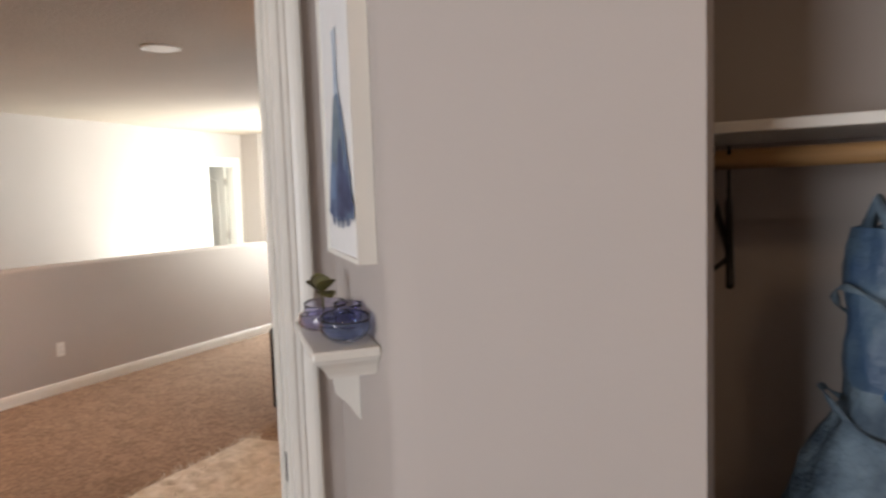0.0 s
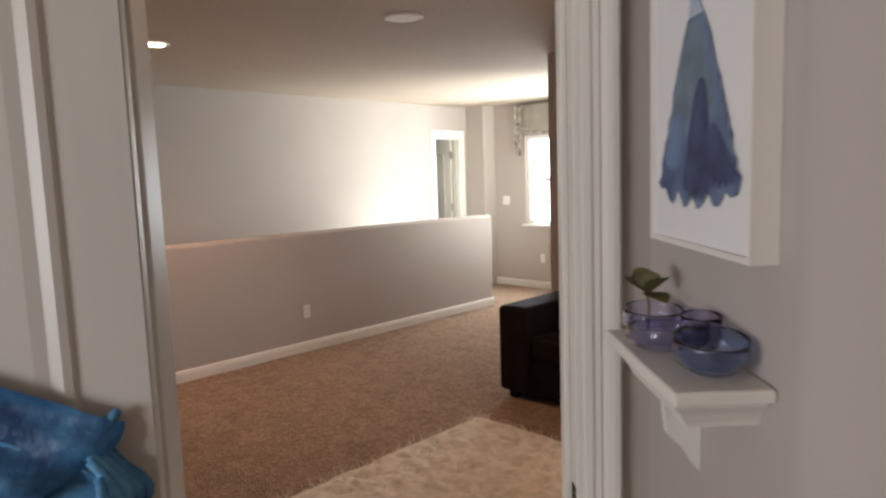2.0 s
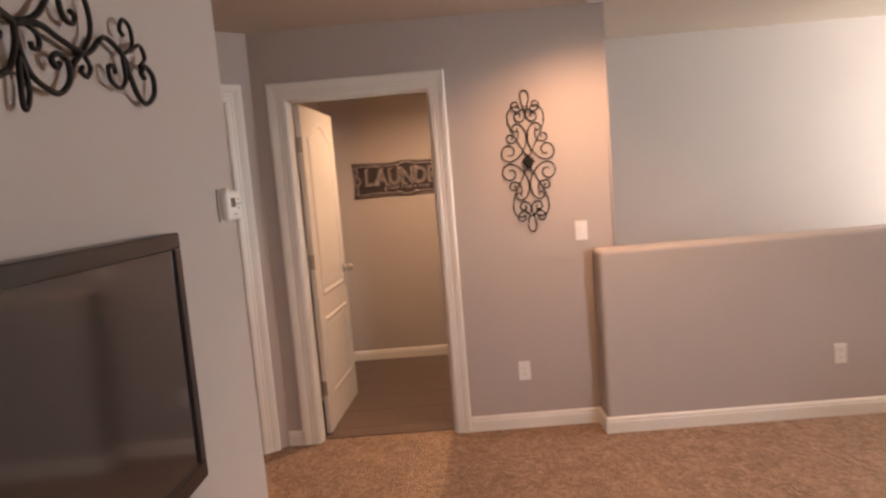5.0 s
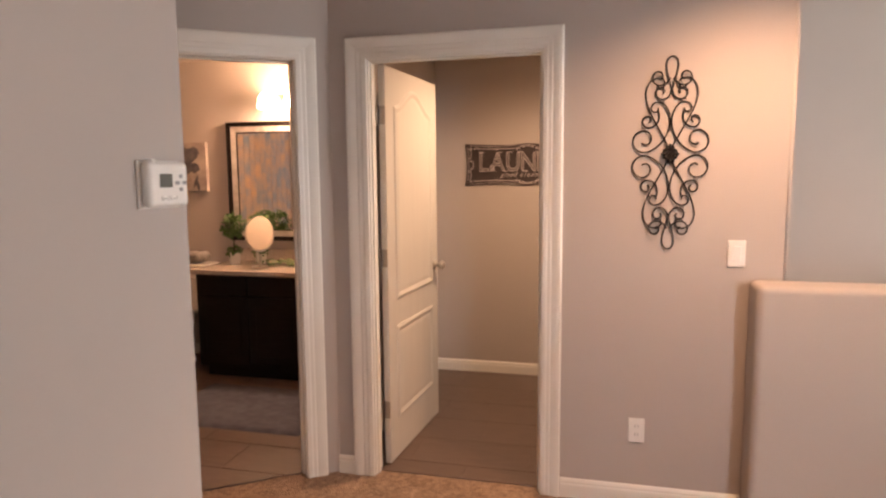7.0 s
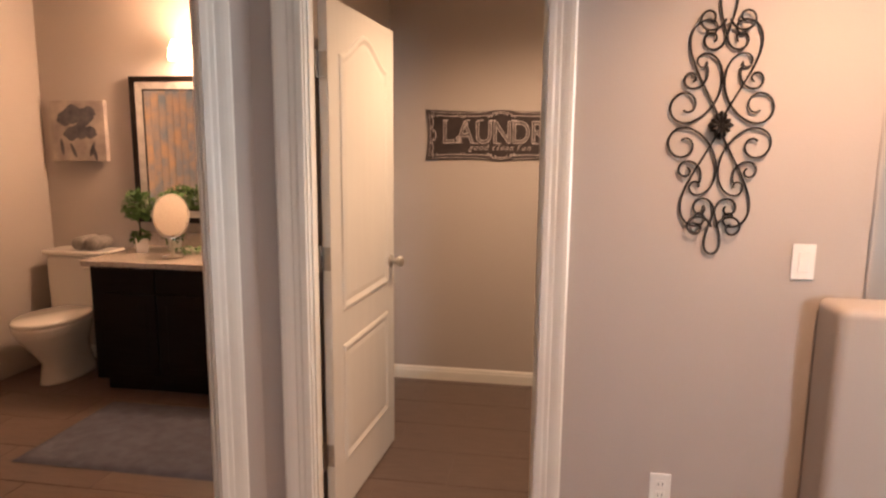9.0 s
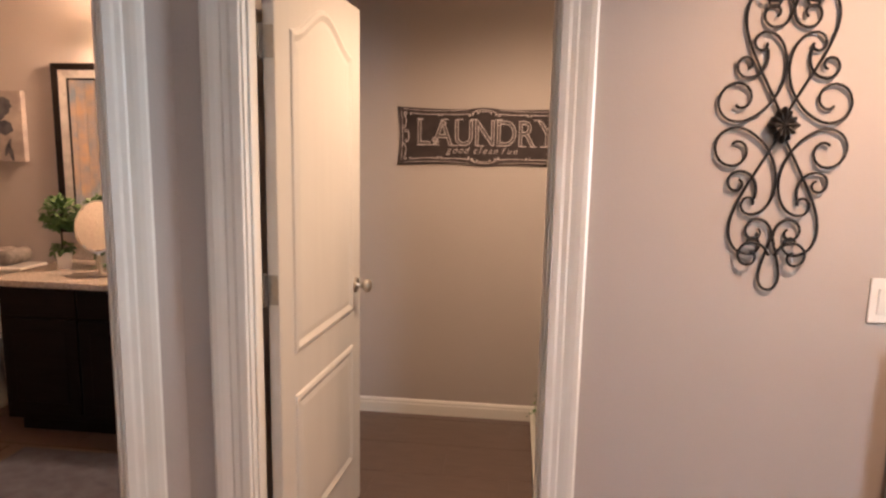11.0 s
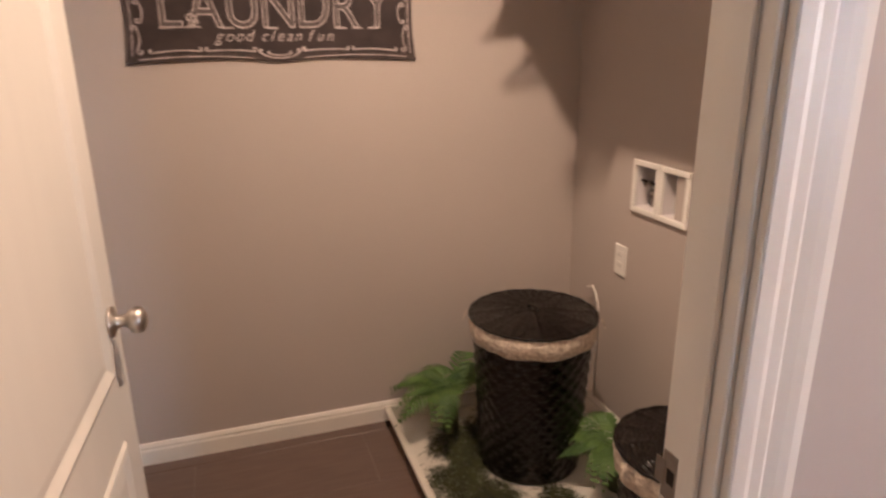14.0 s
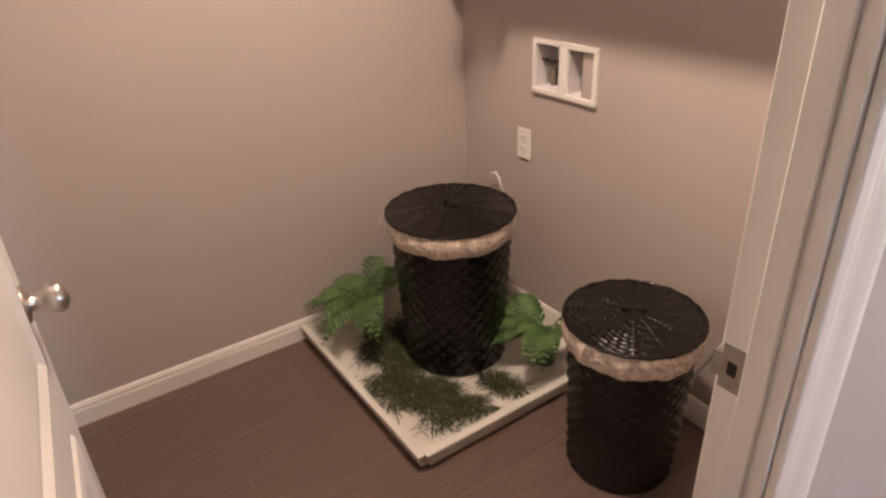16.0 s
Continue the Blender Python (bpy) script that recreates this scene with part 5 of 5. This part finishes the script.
    for a in (0.9, 0.9 + math.pi):
        part("tie", tube(bmesh.new(), [(r * math.cos(a) * k, r * math.sin(a) * k, h - 0.03 + dz) for k, dz in ((0.97, 0), (1.04, 0.012), (1.10, 0.0), (1.14, -0.03))], 0.002, 5), LINER, t)


hamper(-6.760, 1.560, 0.02, 0.214, 0.588, "black wicker hamper with cream liner standing in the pan", 10)
hamper(-6.035, 1.640, 0.006, 0.178, 0.522, "smaller black wicker hamper standing on the tile floor", 40)

ls = thing("laundry_shelf", pose(0, 0, 0), "white laundry shelf on brackets above the washer box", "shelf")
part("board", boxed((-7.198, 1.572, 1.70), (-5.75, 1.948, 1.72), 0.003), TRIM, ls)
for x in (-6.075,):
    bm = boxed((x - 0.015, 1.936, 1.403), (x + 0.015, 1.949, 1.699), 0.003, 2)
    tube(bm, [(x, 1.938, 1.47), (x, 1.70, 1.690)], 0.009, 10)
    box(bm, (x - 0.012, 1.62, 1.688), (x + 0.012, 1.936, 1.699), 0.002, 1)
    bracket = part("bracket", bm, TRIM, ls)
    part("screw", lathe(bmesh.new(), [(0.0045, 1.9362), (0.0045, 1.9345), (0.002, 1.9338)], (x, 0, 1.44), 10, "y"), STEEL, bracket, "dark screw head")
for k, x in enumerate((-7.10, -6.95, -6.79, -6.62)):
    fern(x, 1.69, 1.721, "green artificial fern trailing over the laundry shelf", 268, 15, 0.27 - 0.01 * k, 30 + k, 0.04, rise=(0.0, 0.4))
lt = thing("laundry_ceiling_light", pose(-6.1, 1.14, H), "round recessed laundry light, switched on", "ceiling light")
part("trim_ring", lathe(bmesh.new(), [(0.095, 0.0), (0.097, -0.006), (0.080, -0.009), (0.076, -0.002)], seg=32), PLATE, lt, smooth=True)
part("lens", lathe(bmesh.new(), [(0.072, -0.003), (0.066, -0.010), (0.030, -0.013)], seg=24), CANBULB, lt, "glowing warm lens", True)

# ---- bathroom ----
va = thing("vanity", pose(-7.2, 0, 0), "espresso vanity cabinet with dark doors", "vanity")
part("body", boxed((0.002, -1.575, 0.09), (0.58, -0.02, 0.790), 0.003), DARKWOOD, va)
part("toe_kick", boxed((0.002, -1.545, 0.0), (0.52, -0.02, 0.09)), DARKWOOD, va)
for y0, y1 in ((-1.555, -1.15), (-1.14, -0.735), (-0.725, -0.32)):
    d = part("door", boxed((0.581, y0, 0.13), (0.598, y1, 0.63), 0.003), DARKWOOD, va)
    part("panel", boxed((0.5985, y0 + 0.06, 0.19), (0.603, y1 - 0.06, 0.57), 0.002, 1), DARKWOOD, d)
    part("drawer_front", boxed((0.581, y0, 0.64), (0.598, y1, 0.78), 0.003), DARKWOOD, va)
top = thing("vanity_counter", pose(-7.2, 0, 0.791), "speckled beige stone vanity counter", "counter")
part("slab", boxed((0.002, -1.605, 0), (0.62, -0.012, 0.035), 0.006, 3), STONE, top)
part("backsplash", boxed((0.002, -1.605, 0.035), (0.022, -0.012, 0.13), 0.003), STONE, top)

mr = thing("vanity_mirror", on(-7.199, -0.93, 1.465, EAST), "wall mirror in a dark and silver stepped frame", "mirror")
part("glass", boxed((-0.592, -0.022, -0.387), (0.592, -0.018, 0.387)), MIRROR, mr, "mirror glass")
part("backing", boxed((-0.66, -0.016, -0.46), (0.66, -0.001, 0.46)), DARKWOOD, mr)
for name, d0, d1, yy, mat in (("outer_frame", 0.0, 0.035, 0.045, DARKWOOD), ("silver_band", 0.035, 0.080, 0.034, SILVERF), ("inner_bead", 0.080, 0.092, 0.028, DARKWOOD)):
    bm = bmesh.new()
    w, h = 0.68, 0.475
    o = [(-w + d0, -h + d0), (w - d0, -h + d0), (w - d0, h - d0), (-w + d0, h - d0)]
    cols = [[bm.verts.new((x, -y, z)) for x, z in q] for q, y in ((o, 0.001), (o, yy), ([(x - math.copysign(d1 - d0, x), z - math.copysign(d1 - d0, z)) for x, z in o], yy - 0.008), ([(x - math.copysign(d1 - d0, x), z - math.copysign(d1 - d0, z)) for x, z in o], 0.001))]
    for p0, p1 in zip(cols, cols[1:]):
        for i in range(4):
            bm.faces.new((p0[i], p0[(i + 1) % 4], p1[(i + 1) % 4], p1[i]))
    part(name, bm, mat, mr)

bp = thing("bathroom_picture", on(-7.199, -2.01, 1.59, EAST), "small canvas print of dark grey flowers", "picture")
part("canvas", boxed((-0.20, -0.036, -0.20), (0.20, -0.001, 0.20), 0.003), material("pale_print", (0.50, 0.43, 0.38), 0.8, colour2=(0.30, 0.25, 0.23), scale=9), bp)
PETAL = material("grey_petal", (0.07, 0.07, 0.085), 0.85, colour2=(0.15, 0.14, 0.15), scale=16)
rng = random.Random(5)
for x, z, r in ((-0.03, 0.11, 0.075), (-0.09, 0.08, 0.06), (0.05, 0.09, 0.07), (0.09, 0.12, 0.05), (0.02, 0.0, 0.065), (0.09, -0.01, 0.05), (-0.05, -0.02, 0.055)):
    bm = bmesh.new()
    bm.faces.new([bm.verts.new((x + r * math.cos(k * 0.3307) * (1 + 0.14 * math.sin(5 * k * 0.3307 + x * 40)), -0.0372 - 0.0001 * rng.randint(1, 9), z + r * 0.8 * math.sin(k * 0.3307) * (1 + 0.1 * math.cos(4 * k * 0.33)))) for k in range(19)])
    part("painted_flower", bm, PETAL, bp)
for x, z in ((-0.12, -0.12), (-0.02, -0.14), (0.08, -0.13), (0.13, -0.16)):
    bm = bmesh.new()
    blade(bm, (x, -0.0375, z - 0.04), (rng.uniform(-0.6, 0.6), 0, 1), (0, -1, 0), 0.11, 0.014, 0.0, 5, 0.0)
    part("painted_leaf", bm, PETAL, bp)

to = thing("toilet", pose(-7.19, -1.965, 0), "white porcelain toilet beside the vanity", "toilet")
part("tank", boxed((0.01, -0.22, 0.40), (0.21, 0.22, 0.77), 0.025, 4), PORC, to)
part("tank_lid", boxed((0.005, -0.235, 0.771), (0.225, 0.235, 0.805), 0.012, 3), PORC, to)
bm = bmesh.new()
rows = []
for zz, cx, rx, ry in ((0.0, 0.34, 0.23, 0.115), (0.03, 0.34, 0.22, 0.105), (0.14, 0.35, 0.19, 0.095), (0.24, 0.40, 0.22, 0.13), (0.33, 0.43, 0.26, 0.175), (0.385, 0.44, 0.275, 0.185), (0.40, 0.44, 0.27, 0.18)):
    rows.append([bm.verts.new((cx + rx * math.cos(2 * math.pi * i / 32), ry * math.sin(2 * math.pi * i / 32), zz)) for i in range(32)])
for p0, p1 in zip(rows, rows[1:]):
    for i in range(32):
        bm.faces.new((p0[i], p0[(i + 1) % 32], p1[(i + 1) % 32], p1[i]))
bm.faces.new(rows[-1])
bm.faces.new(rows[0][::-1])
part("bowl", bm, PORC, to, smooth=True)
bm = bmesh.new()
rows = [[bm.verts.new((0.44 + q * 0.275 * math.cos(2 * math.pi * i / 32), q * 0.188 * math.sin(2 * math.pi * i / 32), zz)) for i in range(32)] for q, zz in ((0.98, 0.402), (1.0, 0.41), (1.0, 0.425), (0.95, 0.435))]
for p0, p1 in zip(rows, rows[1:]):
    for i in range(32):
        bm.faces.new((p0[i], p0[(i + 1) % 32], p1[(i + 1) % 32], p1[i]))
bm.faces.new(rows[-1])
part("seat_lid", bm, PORC, to, smooth=True)
part("flush_lever", tube(bmesh.new(), [(0.215, 0.15, 0.70), (0.232, 0.15, 0.70), (0.236, 0.09, 0.695)], 0.007, 8), NICKEL, to, "chrome flush lever", True)
tw = thing("rolled_towels", pose(-7.08, -1.90, 0.806), "rolled patterned hand towels on the toilet tank", "towels")
for y in (-0.045, 0.045):
    part("roll", lathe(bmesh.new(), [(0.012, -0.09), (0.042, -0.088), (0.045, 0.0), (0.042, 0.088), (0.012, 0.09)], (0, y, 0.046), 18, "x"), material("grey_print_towel", (0.36, 0.32, 0.29), 0.95, colour2=(0.2, 0.18, 0.17), scale=30), tw, smooth=True)

bmat = bmesh.new()
bmesh.ops.create_grid(bmat, x_segments=50, y_segments=50, size=0.5)
for v in bmat.verts:
    e = min(0.5 - abs(v.co.x), 0.5 - abs(v.co.y))
    v.co = Vector((v.co.x * 0.74, v.co.y * 1.05, min(1, e * 30) * (0.018 + 0.006 * noise.noise(v.co * 30)) + 0.001))
bmat = part("bath_mat", bmat, MATGREY, None, "grey plush bath mat on the tile", True, category="bath mat")
bmat.matrix_world = pose(-6.10, -0.85, 0.0065)

TOPI = material("topiary_green", (0.10, 0.19, 0.05), 0.7, colour2=(0.04, 0.09, 0.02), scale=25)
for y, seed in ((-1.44, 1), (-1.26, 2)):
    tp = thing("topiary", pose(-6.93 - 0.08 * (seed - 1), y, 0.827), "small ball topiary in a square white pot", "plant", "counter topiaries")
    part("pot", lathe(bmesh.new(), [(0.045, 0), (0.055, 0.085), (0.058, 0.09), (0.05, 0.09), (0.048, 0.075)], seg=4), PORC, tp)
    part("stem", tube(bmesh.new(), [(0, 0, 0.07), (0.003, 0.002, 0.16), (0, 0, 0.25)], 0.005, 6), DARKWOOD, tp)
    rng = random.Random(seed)
    for name, cz, rad, cnt in (("crown", 0.30, 0.092, 420), ("ground_leaves", 0.10, 0.05, 110)):
        bm = bmesh.new()
        for k in range(cnt):
            d = Vector((rng.gauss(0, 1), rng.gauss(0, 1), rng.gauss(0, 1) * (1 if name == "crown" else 0.4))).normalized()
            blade(bm, Vector((0, 0, cz)) + d * rad * rng.uniform(0.5, 0.95), d + Vector((rng.uniform(-0.8, 0.8), rng.uniform(-0.8, 0.8), rng.uniform(-0.6, 0.6))), (0.1, 0.2, 1), 0.032, 0.011, 0.2, 2)
        part(name, bm, TOPI, tp)
mk = thing("makeup_mirror", pose(-6.80, -1.14, 0.827), "oval make-up mirror on a slim stand", "mirror")
part("base", lathe(bmesh.new(), [(0.06, 0), (0.06, 0.006), (0.012, 0.014), (0.007, 0.10)], seg=24), NICKEL, mk, smooth=True)
for nm, rr, mat, x in (("rim", 1.0, NICKEL, 0.0), ("glass", 0.93, MIRROR, 0.006)):
    bm = lathe(bmesh.new(), [(0.102 * rr, -0.006 + x), (0.106 * rr, 0.0 + x), (0.102 * rr, 0.004 + x)], (0, 0, 0), 36, "x")
    for v in bm.verts:
        v.co.z *= 1.5
    o_ = part(nm, bm, mat, mk)
    o_.matrix_local = pose(0, 0, 0.252, 0, -36, 29)
gr = thing("counter_greenery", pose(-6.95, -1.02, 0.827), "low trailing greenery on the vanity counter", "plant")
rng = random.Random(9)
for k in range(9):
    bm = bmesh.new()
    for j in range(14):
        b = rng.uniform(0, 6.28)
        blade(bm, (rng.uniform(-0.05, 0.08), -0.15 + 0.045 * k + rng.uniform(-0.03, 0.03), 0.008 + rng.random() * 0.03), (math.cos(b), math.sin(b), rng.uniform(0, 0.9)), (0, 0, 1), 0.05, 0.009, 0.4, 3)
    part("trailing_sprig", bm, TOPI, gr)
vl = thing("vanity_light", on(-7.199, -1.0, 2.10, EAST), "vanity light bar with glowing glass shades", "wall light")
part("bar", boxed((-0.32, -0.03, -0.045), (0.32, -0.001, 0.045), 0.006), NICKEL, vl)
for x in (-0.22, 0.0, 0.22):
    part("shade", lathe(bmesh.new(), [(0.030, 0.05), (0.05, 0.0), (0.058, -0.06), (0.05, -0.07)], (x, -0.10, 0.0), 20), BULB, vl, "glowing frosted glass shade", True)
    part("arm", tube(bmesh.new(), [(x, -0.03, 0), (x, -0.10, 0.05)], 0.008, 8), NICKEL, vl)
cu = bmesh.new()
rows = [[cu.verts.new((-6.3 + 0.014 * i, -2.24 + 0.03 * math.sin(i * 0.8), z)) for i in range(101)] for z in (0.12, 0.6, 1.1, 1.6, 2.05)]
for p0, p1 in zip(rows, rows[1:]):
    for i in range(100):
        cu.faces.new((p0[i], p0[i + 1], p1[i + 1], p1[i]))
part("shower_curtain", cu, FLORAL, None, "floral shower curtain hanging from its rod", True, category="shower curtain")
part("curtain_rod", tube(bmesh.new(), [(-6.36, -2.24, 2.07), (-4.56, -2.24, 2.07)], 0.012, 10), NICKEL, None, "metal shower curtain rod", True, category="rod")

# ---- tile floors, laid last ----
TX, TY = 0.31, 0.62


def clip(bm, at, cut):
    """Cuts away what lies in front of the slanted bathroom wall."""
    if cut:
        c, n = BX + Vector((-0.797, -0.604)) * 0.06, Vector((-0.797, -0.604))
        bmesh.ops.bisect_plane(bm, geom=bm.verts[:] + bm.edges[:] + bm.faces[:], plane_co=(c.x - at[0], c.y - at[1], 0), plane_no=(n.x, n.y, 0), clear_inner=True)
    return bm


def tiles(name, x0, x1, y0, y1, label, cut=False):
    bed = part(name, clip(boxed((x0, y0, 0.0005), (x1, y1, 0.0035)), (0, 0), cut), GROUT, None, label, kind="structure")
    mesh = {}
    x = -6.82 - TX * math.ceil((-6.82 - x0) / TX)
    while x < x1:
        y = 0.394 + (0.31 if round((x + 6.82) / TX) % 2 == 0 else 0.0) - TY * math.ceil((0.8 - y0) / TY)
        while y < y1:
            a0, a1, b0, b1 = max(x + 0.002, x0), min(x + TX - 0.002, x1), max(y + 0.002, y0), min(y + TY - 0.002, y1)
            at = ((a0 + a1) / 2, (b0 + b1) / 2)
            deep = (Vector(at) - BX).dot(Vector((-0.797, -0.604)))
            if a1 - a0 > 0.02 and b1 - b0 > 0.02 and (not cut or deep > -0.25):
                edge = cut and deep < 0.5
                key = (round(a1 - a0, 3), round(b1 - b0, 3), at if edge else 0)
                if key not in mesh:
                    bm = clip(boxed((-key[0] / 2, -key[1] / 2, 0.002), (key[0] / 2, key[1] / 2, 0.0062), 0.0012, 1), at, edge)
                    me = bpy.data.meshes.new("tile")
                    bm.to_mesh(me)
                    bm.free()
                    me.materials.append(TILE)
                    mesh[key] = me
                if len(mesh[key].polygons):
                    o = new("tile", mesh[key])
                    o.location = (*at, 0)
                    o.parent = bed
            y += TY
        x += TX


tiles("floor_laundry", -7.2, -5.44, 0.13, 1.95, "brown wood-look tile floor of the laundry")
tiles("floor_bathroom", -7.2, -4.55, -2.5, 0.01, "brown wood-look tile floor of the bathroom", True)
